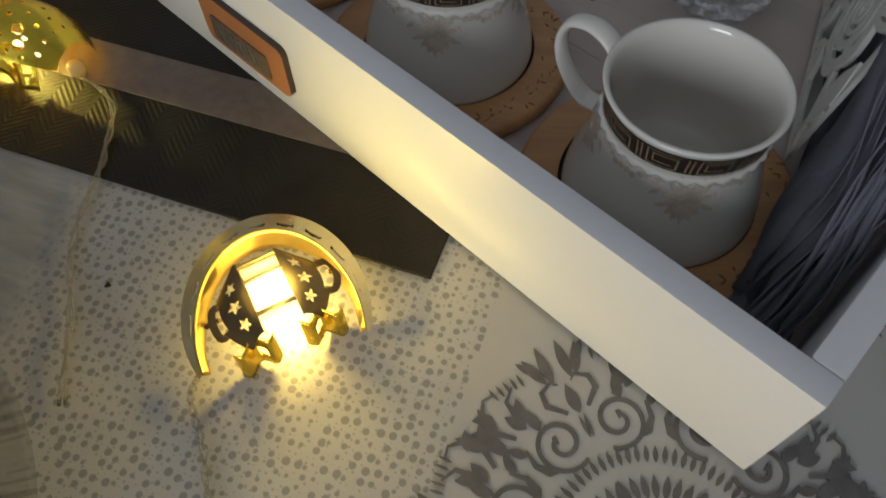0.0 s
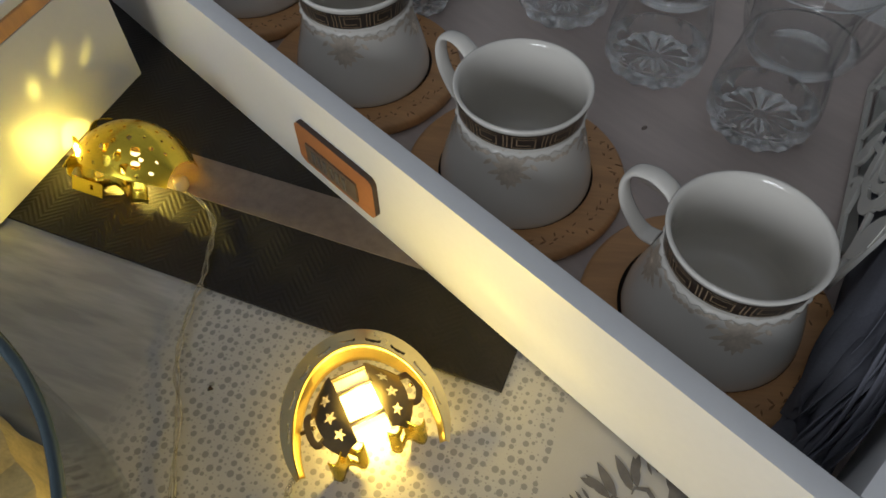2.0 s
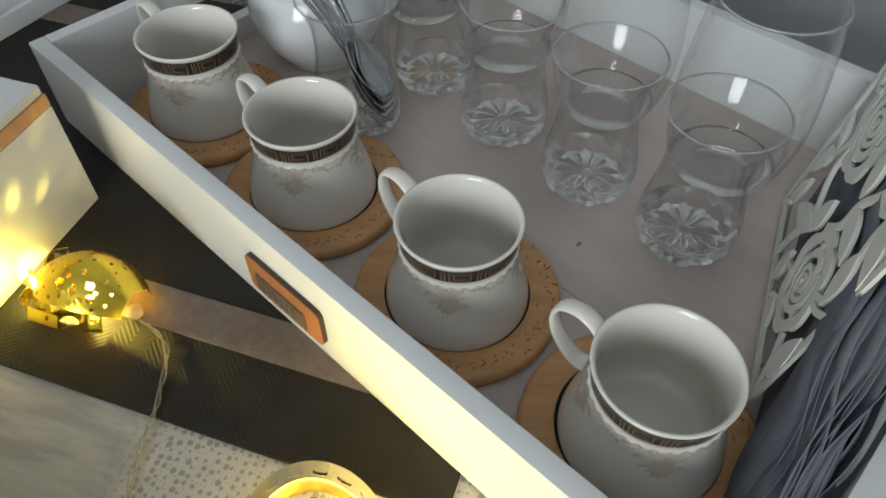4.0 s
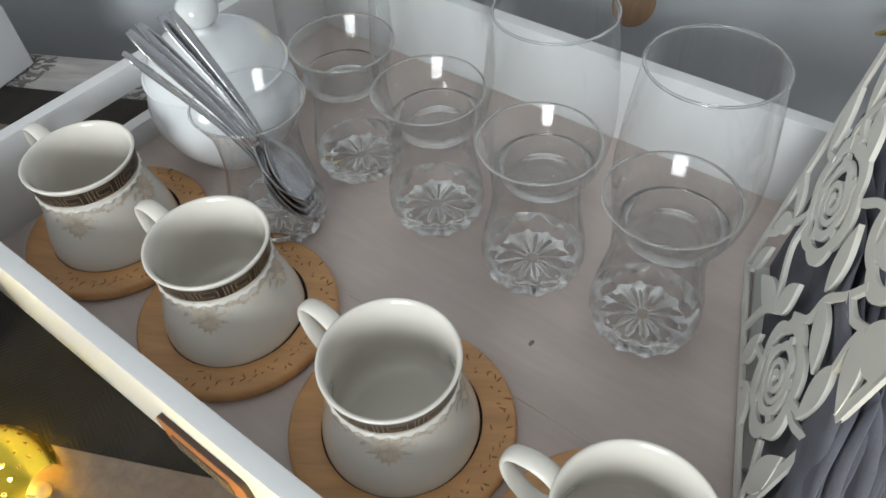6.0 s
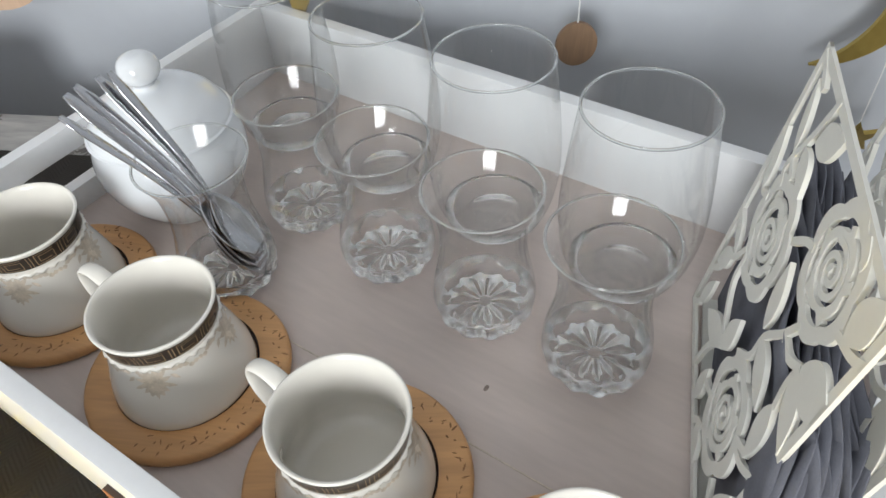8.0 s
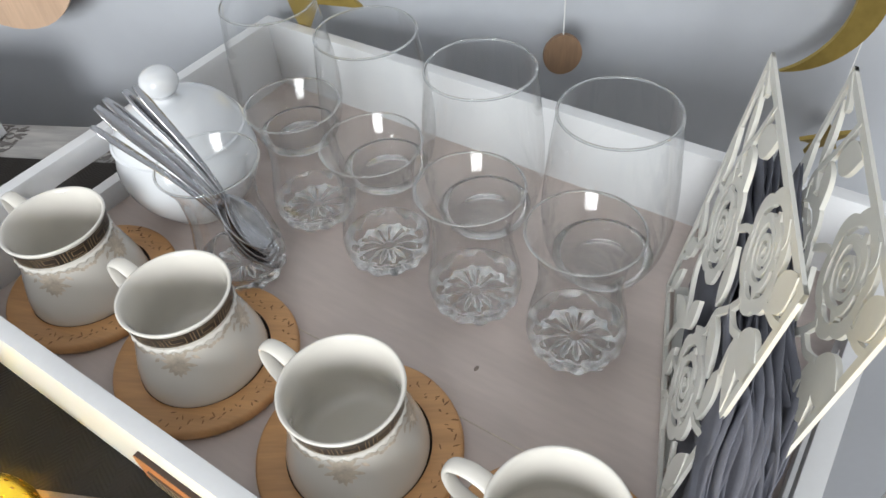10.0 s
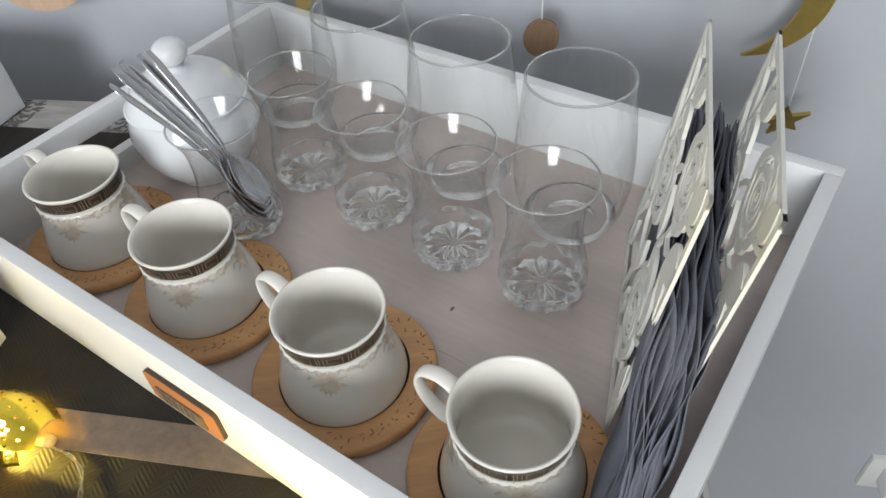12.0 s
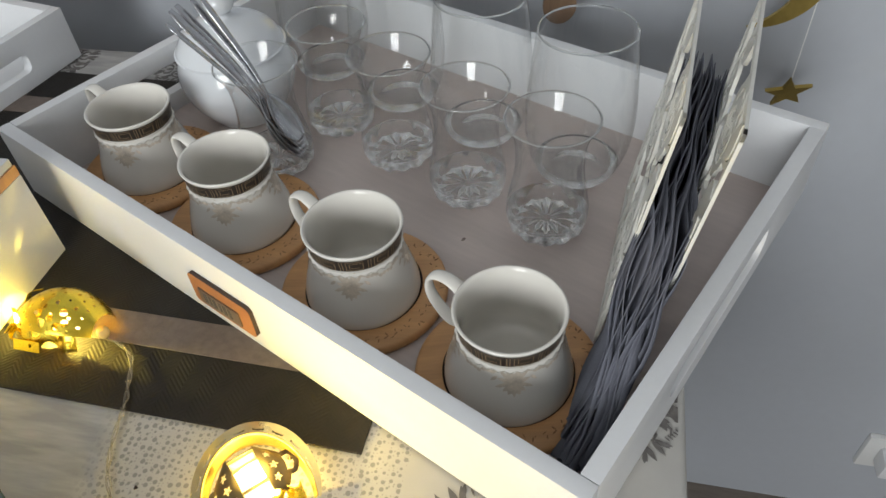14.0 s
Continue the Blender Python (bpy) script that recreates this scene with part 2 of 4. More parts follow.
def weave_material():
    """Black woven runner with a herringbone relief."""
    m = mat("black_woven_runner", (0.016, 0.0135, 0.0115), 0.62, vary=0.3, scale=60, fine=800, bump=0.3, spec=0.3)
    n, l = m.node_tree.nodes, m.node_tree.links
    b = n["Principled BSDF"]
    tc = n.new("ShaderNodeTexCoord")
    sep = n.new("ShaderNodeSeparateXYZ")
    l.new(tc.outputs["Object"], sep.inputs[0])
    tri = n.new("ShaderNodeMath")
    tri.operation = "PINGPONG"
    l.new(sep.outputs[0], tri.inputs[0])
    tri.inputs[1].default_value = 0.011
    mad = n.new("ShaderNodeMath")
    mad.operation = "MULTIPLY_ADD"
    l.new(tri.outputs[0], mad.inputs[0])
    mad.inputs[1].default_value = 0.9
    l.new(sep.outputs[1], mad.inputs[2])
    sc = n.new("ShaderNodeMath")
    sc.operation = "MULTIPLY"
    l.new(mad.outputs[0], sc.inputs[0])
    sc.inputs[1].default_value = 1900.0
    sn = n.new("ShaderNodeMath")
    sn.operation = "SINE"
    l.new(sc.outputs[0], sn.inputs[0])
    bp = n.new("ShaderNodeBump")
    bp.inputs["Strength"].default_value, bp.inputs["Distance"].default_value = 0.20, 0.0006
    l.new(sn.outputs[0], bp.inputs["Height"])
    l.new(bp.outputs["Normal"], b.inputs["Normal"])
    return m


CLOTH = cloth_material()
RUNNER = weave_material()
STRIPE = mat("taupe_ribbon", (0.16, 0.125, 0.105), 0.6, vary=0.18, scale=200, fine=1500, bump=0.5)

# ---- building helpers ----


def part(name, bm, material, parent=None, label="", smooth=False):
    """Links a bmesh as one mesh object, under a thing or a part."""
    me = bpy.data.meshes.new(name)
    bmesh.ops.recalc_face_normals(bm, faces=bm.faces[:])
    bm.to_mesh(me)
    bm.free()
    me.materials.append(material)
    if smooth:
        for p in me.polygons:
            p.use_smooth = True
    ob = new(name, me)
    ob.parent = parent
    return tagged(ob, label) if label else ob


def sharp(ob, angle=40):
    """Smooth shading that keeps the edges sharper than the angle."""
    me = ob.data
    bm = bmesh.new()
    bm.from_mesh(me)
    for e in bm.edges:
        e.smooth = len(e.link_faces) == 2 and e.calc_face_angle(0) < radians(angle)
    for f in bm.faces:
        f.smooth = True
    bm.to_mesh(me)
    bm.free()
    return ob


def thing(name, label, category, at=None, group="", kind=""):
    ob = new(name)
    ob.empty_display_size = 0.02
    if at is not None:
        ob.matrix_world = at
    return tagged(ob, label, category, group, kind)


def blocks(*boxes, bevel=0.0015, seg=2):
    """One bmesh of bevelled boxes (x0, x1, y0, y1, z0, z1)."""
    bm = bmesh.new()
    for x0, x1, y0, y1, z0, z1 in boxes:
        one = bmesh.new()
        bmesh.ops.create_cube(one, size=1, matrix=Matrix.LocRotScale(((x0 + x1) / 2, (y0 + y1) / 2, (z0 + z1) / 2), None, (x1 - x0, y1 - y0, z1 - z0)))
        if bevel:
            bmesh.ops.bevel(one, geom=one.edges[:], offset=bevel, segments=seg, affect="EDGES", profile=0.7)
        join(bm, one)
    return bm


def thicken(bm, thickness):
    bm.normal_update()
    bmesh.ops.solidify(bm, geom=bm.faces[:], thickness=thickness)


def join(bm, other, m=None):
    """Adds other to bm, moved by m, and frees it."""
    if m is not None:
        bmesh.ops.transform(other, matrix=m, verts=other.verts[:])
    me = bpy.data.meshes.new("tmp")
    other.to_mesh(me)
    other.free()
    bm.from_mesh(me)
    bpy.data.meshes.remove(me)
    return bm


def lathe(profile, n=56, wave=None):
    """A turned form from (radius, height) pairs; wave(r, z, angle) may shift a point."""
    bm = bmesh.new()
    rings = []
    for r, z in profile:
        if r < 1e-6:
            rings.append([bm.verts.new((0, 0, z))])
            continue
        ring = []
        for i in range(n):
            a = 2 * math.pi * i / n
            rr, zz = wave(r, z, a) if wave else (r, z)
            ring.append(bm.verts.new((rr * math.cos(a), rr * math.sin(a), zz)))
        rings.append(ring)
    for p, q in zip(rings, rings[1:]):
        for i in range(n):
            j = (i + 1) % n
            if len(p) == 1 and len(q) == 1:
                continue
            if len(p) == 1:
                bm.faces.new((p[0], q[i], q[j]))
            elif len(q) == 1:
                bm.faces.new((p[i], p[j], q[0]))
            else:
                bm.faces.new((p[i], p[j], q[j], q[i]))
    return bm


def curve_points(keys, n=40):
    """A smooth line through the key points (Catmull-Rom)."""
    k = [Vector(p) for p in keys]
    k = [2 * k[0] - k[1], *k, 2 * k[-1] - k[-2]]
    out = []
    spans = len(k) - 3
    for i in range(n + 1):
        s = min(i / n * spans, spans - 1e-6)
        j, f = int(s), s - int(s)
        p0, p1, p2, p3 = k[j:j + 4]
        out.append(0.5 * (2 * p1 + (p2 - p0) * f + (2 * p0 - 5 * p1 + 4 * p2 - p3) * f * f + (3 * p1 - p0 - 3 * p2 + p3) * f ** 3))
    return out


def tube(points, radius, n=8, flat=1.0, up=(0, 0, 1), caps=True):
    """A swept tube; radius is a number or a function of 0..1; flat squeezes it along its side."""
    bm = bmesh.new()
    rings = []
    for i, p in enumerate(points):
        t = (points[min(i + 1, len(points) - 1)] - points[max(i - 1, 0)]).normalized()
        side = t.cross(Vector(up))
        side = side.normalized() if side.length > 1e-4 else Vector((1, 0, 0))
        top = side.cross(t)
        r = radius(i / (len(points) - 1)) if callable(radius) else radius
        rings.append([bm.verts.new(p + side * (r * flat * math.cos(2 * math.pi * j / n)) + top * (r * math.sin(2 * math.pi * j / n))) for j in range(n)])
    for a, b in zip(rings, rings[1:]):
        for j in range(n):
            bm.faces.new((a[j], a[(j + 1) % n], b[(j + 1) % n], b[j]))
    if caps:
        bm.faces.new(rings[0])
        bm.faces.new(rings[-1])
    return bm


def plate(outline, z0, z1):
    """A flat piece with the given outline of (x, y) pairs, between two heights."""
    bm = bmesh.new()
    low = [bm.verts.new((x, y, z0)) for x, y in outline]
    high = [bm.verts.new((x, y, z1)) for x, y in outline]
    bm.faces.new(low[::-1])
    bm.faces.new(high)
    for i in range(len(outline)):
        j = (i + 1) % len(outline)
        bm.faces.new((low[i], low[j], high[j], high[i]))
    return bm


def ribbon(points, width, z0, z1):
    """A flat strip along (x, y) points; width is a number or a function of 0..1."""
    bm = bmesh.new()
    rows = []
    for i, p in enumerate(points):
        a, b = points[max(i - 1, 0)], points[min(i + 1, len(points) - 1)]
        d = Vector((b[0] - a[0], b[1] - a[1]))
        d = d.normalized() if d.length > 1e-9 else Vector((1, 0))
        w = (width(i / (len(points) - 1)) if callable(width) else width) / 2
        x, y = p[0], p[1]
        l_, r_ = (x - d.y * w, y + d.x * w), (x + d.y * w, y - d.x * w)
        rows.append([bm.verts.new((*l_, z0)), bm.verts.new((*r_, z0)), bm.verts.new((*r_, z1)), bm.verts.new((*l_, z1))])
    for a, b in zip(rows, rows[1:]):
        for j in range(4):
            bm.faces.new((a[j], a[(j + 1) % 4], b[(j + 1) % 4], b[j]))
    bm.faces.new(rows[0])
    bm.faces.new(rows[-1])
    return bm


def leaf(x, y, angle, length, width):
    """The outline of a pointed oval, from its stalk at (x, y)."""
    out = []
    for s in range(14):
        f = s / 13
        out.append((length * f, width / 2 * math.sin(math.pi * f ** 0.85)))
    for s in range(12, 0, -1):
        f = s / 13
        out.append((length * f, -width / 2 * math.sin(math.pi * f ** 0.85)))
    c, s_ = math.cos(angle), math.sin(angle)
    return [(x + c * px - s_ * py, y + s_ * px + c * py) for px, py in out]


def star_outline(r, inner=0.42, turn=0.0, points=5):
    return [((r if i % 2 == 0 else r * inner) * math.cos(turn + math.pi * i / points + math.pi / 2), (r if i % 2 == 0 else r * inner) * math.sin(turn + math.pi * i / points + math.pi / 2)) for i in range(2 * points)]

# ---- the room ----
WALL_V, FLOOR_Z, CEIL_Z = 0.565, -0.93, 1.65


def set_at(ob, m):
    ob.matrix_world = m
    return ob


def structure(name, bm, material, label, category, m=TBL, smooth=False):
    return set_at(tagged(part(name, bm, material, None, smooth=smooth), label, category, kind="structure"), m)


structure("wall_north", blocks((-2.3, 2.2, WALL_V, WALL_V + 0.12, FLOOR_Z, CEIL_Z), bevel=0), WALL_SHADED, "smooth white painted wall behind the table, toned down for shade", "wall")
structure("wall_east", blocks((2.2, 2.32, -2.3, WALL_V + 0.12, FLOOR_Z, CEIL_Z), bevel=0), ROOM_WHITE, "plain white painted side wall", "wall")
structure("wall_west", blocks((-2.42, -2.3, -2.3, WALL_V + 0.12, FLOOR_Z, CEIL_Z), bevel=0), ROOM_WHITE, "plain white painted side wall", "wall")
W0, W1, WZ0, WZ1 = WIN_U - 0.52, WIN_U + 0.52, WIN_Z - 0.5, WIN_Z + 0.5
structure("wall_south", blocks((-2.3, W0, -2.3, -2.18, FLOOR_Z, CEIL_Z), (W1, 2.2, -2.3, -2.18, FLOOR_Z, CEIL_Z), (W0, W1, -2.3, -2.18, FLOOR_Z, WZ0), (W0, W1, -2.3, -2.18, WZ1, CEIL_Z), bevel=0), ROOM_WHITE, "white wall with a window opening", "wall")
structure("floor", blocks((-2.42, 2.32, -2.3, WALL_V + 0.12, FLOOR_Z - 0.05, FLOOR_Z), bevel=0), FLOOR_DARK, "dark wooden floor of the room", "floor")
structure("ceiling", blocks((-2.42, 2.32, -2.3, WALL_V + 0.12, CEIL_Z, CEIL_Z + 0.05), bevel=0), CEIL, "plain white ceiling", "ceiling")
window = thing("window_1", "white framed window letting in daylight", "window", TBL, kind="structure")
part("window_frame", blocks((W0, W0 + 0.05, -2.27, -2.2, WZ0, WZ1), (W1 - 0.05, W1, -2.27, -2.2, WZ0, WZ1), (W0 + 0.05, W1 - 0.05, -2.27, -2.2, WZ0, WZ0 + 0.05), (W0 + 0.05, W1 - 0.05, -2.27, -2.2, WZ1 - 0.05, WZ1), (W0 + 0.05, W1 - 0.05, -2.26, -2.21, WIN_Z + 0.16, WIN_Z + 0.22)), PLASTIC, window)

socket = thing("wall_socket", "white plastic wall socket with a plug in it", "socket", TBL @ pose(0.515, WALL_V, -0.72))
sharp(part("cover_plate", blocks((-0.042, 0.042, -0.011, 0.0, -0.042, 0.042), bevel=0.004), PLASTIC, socket))
sharp(part("plug", blocks((-0.02, 0.02, -0.045, -0.011, -0.02, 0.02), bevel=0.006), WHITE_PAINT, socket))

# ---- hanging decorations on the wall ----


def hang(name, label, category, outline, material, u, z, thick=0.004, turn=(0, 0, 0), v=WALL_V - 0.045, string_from=None):
    """A cut-out on a string; the outline lies in its own upright plane."""
    m = TBL @ pose(u, v, z)
    ob = thing(name, label, category, m, group="hanging decorations")
    bm = plate(outline, -thick / 2, thick / 2)
    bmesh.ops.transform(bm, matrix=pose(0, 0, 0, *turn) @ pose(0, 0, 0, 90, 0, 0), verts=bm.verts[:])
    part("cut_out", bm, material, ob)
    part("string", tube([Vector((0, 0, string_from if string_from is not None else 0.0)), Vector((0, 0, CEIL_Z - z))], 0.0006, 6), PLASTIC, ob, "thin white hanging string")
    return ob


def disc_outline(rx, rz, n=40):
    return [(rx * math.cos(2 * math.pi * i / n), rz * math.sin(2 * math.pi * i / n)) for i in range(n)]


def crescent_outline(R, r, d, n=40):
    x = (R * R + d * d - r * r) / (2 * d)      # along the axis towards the bite, mirrored
    a = math.acos(max(-1, min(1, -x / R)))
    outer = [(R * math.cos(t), R * math.sin(t)) for t in np.linspace(-a, a, n)]
    y = outer[-1][1]
    b = math.atan2(y, outer[-1][0] + d)
    inner = [(-d + r * math.cos(t), r * math.sin(t)) for t in np.linspace(b, -b, n)][1:-1]
    return outer + inner


hang("crescent_ornament", "gold crescent moon hanging before the wall", "decoration", crescent_outline(0.060, 0.0645, 0.028), GOLD_MATT, 0.120, 0.088, string_from=0.055)
hang("star_ornament", "gold cut-out star hanging before the wall", "decoration", star_outline(0.055, 0.42, radians(28)), GOLD_MATT, -0.278, 0.105, string_from=0.05)
hang("star_ornament", "small gold star hanging tilted on a string", "decoration", star_outline(0.023, 0.42, radians(10)), GOLD_MATT, 0.171, -0.040, turn=(22, 0, 8), string_from=0.012)
hang("star_ornament", "small dark gold star stuck low on the wall", "decoration", star_outline(0.036, 0.42, radians(-15)), GOLD_MATT, 0.402, -0.303, v=WALL_V - 0.012, string_from=0.03)
hang("disc_ornament", "small brown wooden disc on a string", "decoration", disc_outline(0.0165, 0.0185), WOOD_DISC, -0.061, 0.040, turn=(0, 0, 12), string_from=0.016)
hang("disc_ornament", "large pale wooden disc hanging before the wall", "decoration", disc_outline(0.072, 0.072), WOOD_PALE, -0.556, 0.130, string_from=0.07)

# ---- table, cloth and runner ----
EDGE_U, BACK_V, FRONT_V, LEFT_U = 0.0525, 0.447, -0.42, -1.15
table = thing("side_table", "table hidden under its cloth beside the wall", "table", TBL)
part("tabletop", blocks((LEFT_U, EDGE_U - 0.002, FRONT_V, BACK_V - 0.002, -0.035, -0.0025), bevel=0.004), WHITE_PAINT, table)
for lu in (LEFT_U + 0.04, EDGE_U - 0.08):
    for lv in (FRONT_V + 0.04, BACK_V - 0.08):
        part("leg", blocks((lu, lu + 0.045, lv, lv + 0.045, FLOOR_Z, -0.035), bevel=0.003), WHITE_PAINT, table)

HALF = (Vector(((LEFT_U + EDGE_U) / 2, (FRONT_V + BACK_V) / 2)), Vector(((EDGE_U - LEFT_U) / 2, (BACK_V - FRONT_V) / 2)))


def drop_sheet(mid, half, drop, top, thick, nx, ny, round_=0.004, amp=0.0):
    """A sheet that lies flat and falls over the edges with a rounded bend."""
    def fold(s, h):
        # s: distance along the sheet from its middle; returns offset and depth
        a = abs(s) - h
        if a <= 0:
            return s, 0.0
        arc = round_ * math.pi / 2
        if a < arc:
            t = a / round_
            return math.copysign(h + round_ * math.sin(t), s), -round_ * (1 - math.cos(t))
        return math.copysign(h + round_, s), -round_ - (a - arc)
    def steps(h, n):
        inner = list(np.linspace(-h, h, n))
        arc = round_ * math.pi / 2
        tail = [h + arc * k / 3 for k in (1, 2, 3)] + [h + arc + drop * k / 4 for k in (1, 2, 3, 4)]
        return [-t for t in tail[::-1]] + inner + tail
    bm = bmesh.new()
    grid = []
    for s in steps(half.x, nx):
        row = []
        for t in steps(half.y, ny):
            x, dx = fold(s, half.x)
            y, dy = fold(t, half.y)
            hem = min(dx, dy)
            k = max(0.0, -hem - 0.01)
            wv = 0.02 * k * math.sin(40 * (s if dy < dx else t))
            px = mid.x + x + (math.copysign(wv, s) if dx < dy else 0)
            py = mid.y + y + (math.copysign(wv, t) if dy < dx else 0)
            row.append(bm.verts.new((px, py, top + hem + amp * noise.noise(Vector((px * 9, py * 9, 0))))))
        grid.append(row)
    for a, b in zip(grid, grid[1:]):
        for i in range(len(a) - 1):
            bm.faces.new((a[i], b[i], b[i + 1], a[i + 1]))
    thicken(bm, thick)
    return bm


cloth = tagged(part("tablecloth", drop_sheet(HALF[0], HALF[1], 0.16, 0.0, 0.0012, 60, 45), CLOTH, None, smooth=True), "grey and white printed tablecloth with dots and ornaments", "tablecloth")
cloth.matrix_world = TBL


def medallion(radius_scale=1.0):
    """The printed ornament: a ring of palmettes, scrolls and ticks in six sectors."""
    bm = bmesh.new()
    z = [0.00012]

    def put(shape):
        join(bm, shape)

    def pt(r, a):
        return (r * radius_scale * math.cos(a), r * radius_scale * math.sin(a))

    def strip(pts, w):
        z[0] += 0.0000012
        put(ribbon(pts, w, 0.00002, z[0]))

    def petal(r, a, way, length, width):
        z[0] += 0.0000012
        x, y = pt(r, a)
        put(plate(leaf(x, y, way, length * radius_scale, width * radius_scale), 0.00002, z[0]))

    def spiral(r, a, r0, hand, start, turns):
        cx, cy = pt(r, a)
        pts = []
        for i in range(46):
            f = i / 45
            ang = start + hand * turns * 2 * math.pi * f
            rad = radius_scale * (0.0018 + r0 * f)
            pts.append((cx + rad * math.cos(ang), cy + rad * math.sin(ang)))
        strip(pts, lambda f: 0.0034 - 0.0016 * f if f < 0.06 else 0.0020 - 0.0008 * abs(f - 0.5))

    taper = lambda w: (lambda f: w * (0.25 + 0.75 * math.sin(math.pi * min(1, f + 0.12) ** 0.8)))
    for sector in range(6):
        mid = radians(131 + 60 * sector)
        for hand in (1, -1):
            at = lambda r, d: pt(r, mid + hand * radians(d))
            w = lambda d: mid + hand * radians(d)
            spiral(0.0505, w(13), 0.0088, hand, w(20), 1.55)
            # scroll that carries on from the spiral
            strip([at(0.0445, 22), at(0.046, 25), at(0.051, 27), at(0.057, 25)], taper(0.0034))
            strip([at(0.058, 4), at(0.064, 9), at(0.069, 8), at(0.071, 4), at(0.069, 2.2)], taper(0.0024))
            strip([at(0.060, 14), at(0.067, 19), at(0.074, 18), at(0.077, 14)], taper(0.0026))
            strip([at(0.062, 24), at(0.069, 27), at(0.076, 26), at(0.080, 22.5), at(0.079, 19)], taper(0.0024))
            petal(0.058, w(16), w(12), 0.010, 0.0042)
            petal(0.062, w(19), w(40), 0.009, 0.0045)
            petal(0.064, w(19), w(-10), 0.010, 0.0045)
            petal(0.071, w(5), w(22), 0.013, 0.0040)
            petal(0.070, w(3), w(2), 0.016, 0.0042)
            petal(0.076, w(6), w(40), 0.009, 0.0032)
            petal(0.067, w(28), w(10), 0.013, 0.0052)
            petal(0.068, w(28), w(62), 0.009, 0.0044)
            petal(0.073, w(24), w(75), 0.008, 0.0040)
            petal(0.055, w(26), w(50), 0.008, 0.0036)
            petal(0.047, w(0.8), w(2), 0.009, 0.0014)
            for k in range(5):
                petal(0.0745 + 0.0004 * k, w(11 + 2.1 * k), w(9 + 2.1 * k), 0.0055, 0.0012)
            for k in range(6):
                petal(0.0345, w(2.5 + 5 * k), w(2.5 + 5 * k), 0.0062, 0.0018)
            for k in range(4):
                petal(0.022, w(4 + 7.5 * k), w(-8 + 10 * k), 0.0085, 0.0026)
        petal(0.0565, mid, mid, 0.012, 0.0048)
        petal(0.060, mid + radians(30), mid + radians(30), 0.014, 0.0050)
        spiral(0.012, mid, 0.004, 1, mid, 1.1)
    return bm


for mu, mv, rs in ((-0.0205, -0.0395, 1.0), (-0.60, 0.425, 0.75), (-0.80, 0.43, 0.75), (-0.40, 0.43, 0.75), (0.0, 0.115, 0.75)):
    bm = medallion(rs)
    for side, axis in ((BACK_V - mv - 0.001, (0, 1, 0)), (EDGE_U - mu - 0.001, (1, 0, 0))):
        if side < 0.09:
            bmesh.ops.bisect_plane(bm, geom=bm.verts[:] + bm.edges[:] + bm.faces[:], plane_co=Vector(axis) * side, plane_no=axis, clear_outer=True)
    ob = part("printed_ornament", bm, CLOTH_INK, cloth, "grey printed scroll ornament")
    ob.matrix_local = pose(mu, mv, 0.0002)
    ob["kind"] = "stuff"

RU1, RV0, RV1 = -0.1275, 0.0385, 0.392
runner = tagged(part("table_runner", drop_sheet(Vector(((RU1 - 1.14) / 2, (RV0 + RV1) / 2)), Vector(((1.14 + RU1) / 2, (RV1 - RV0) / 2)), 0.0, 0.0022, 0.0012, 40, 12, 0.0009), RUNNER, None, smooth=True), "black woven table runner with a herringbone relief", "table runner")
runner.matrix_world = TBL @ Matrix.Translation((RU1, RV0, 0)) @ Matrix.Rotation(radians(-0.9), 4, "Z") @ Matrix.Translation((-RU1, -RV0, 0))
for s0 in (0.0852, 0.320):
    part("ribbon_stripe", blocks((-1.139, RU1 - 0.001, s0, s0 + 0.0262, 0.0021, 0.0028), bevel=0.0002, seg=1), STRIPE, runner, "taupe ribbon stripe")

# ---- the tray ----
TL, TW, TH, TT, TF = 0.520, 0.3455, 0.066, 0.0105, 0.0046


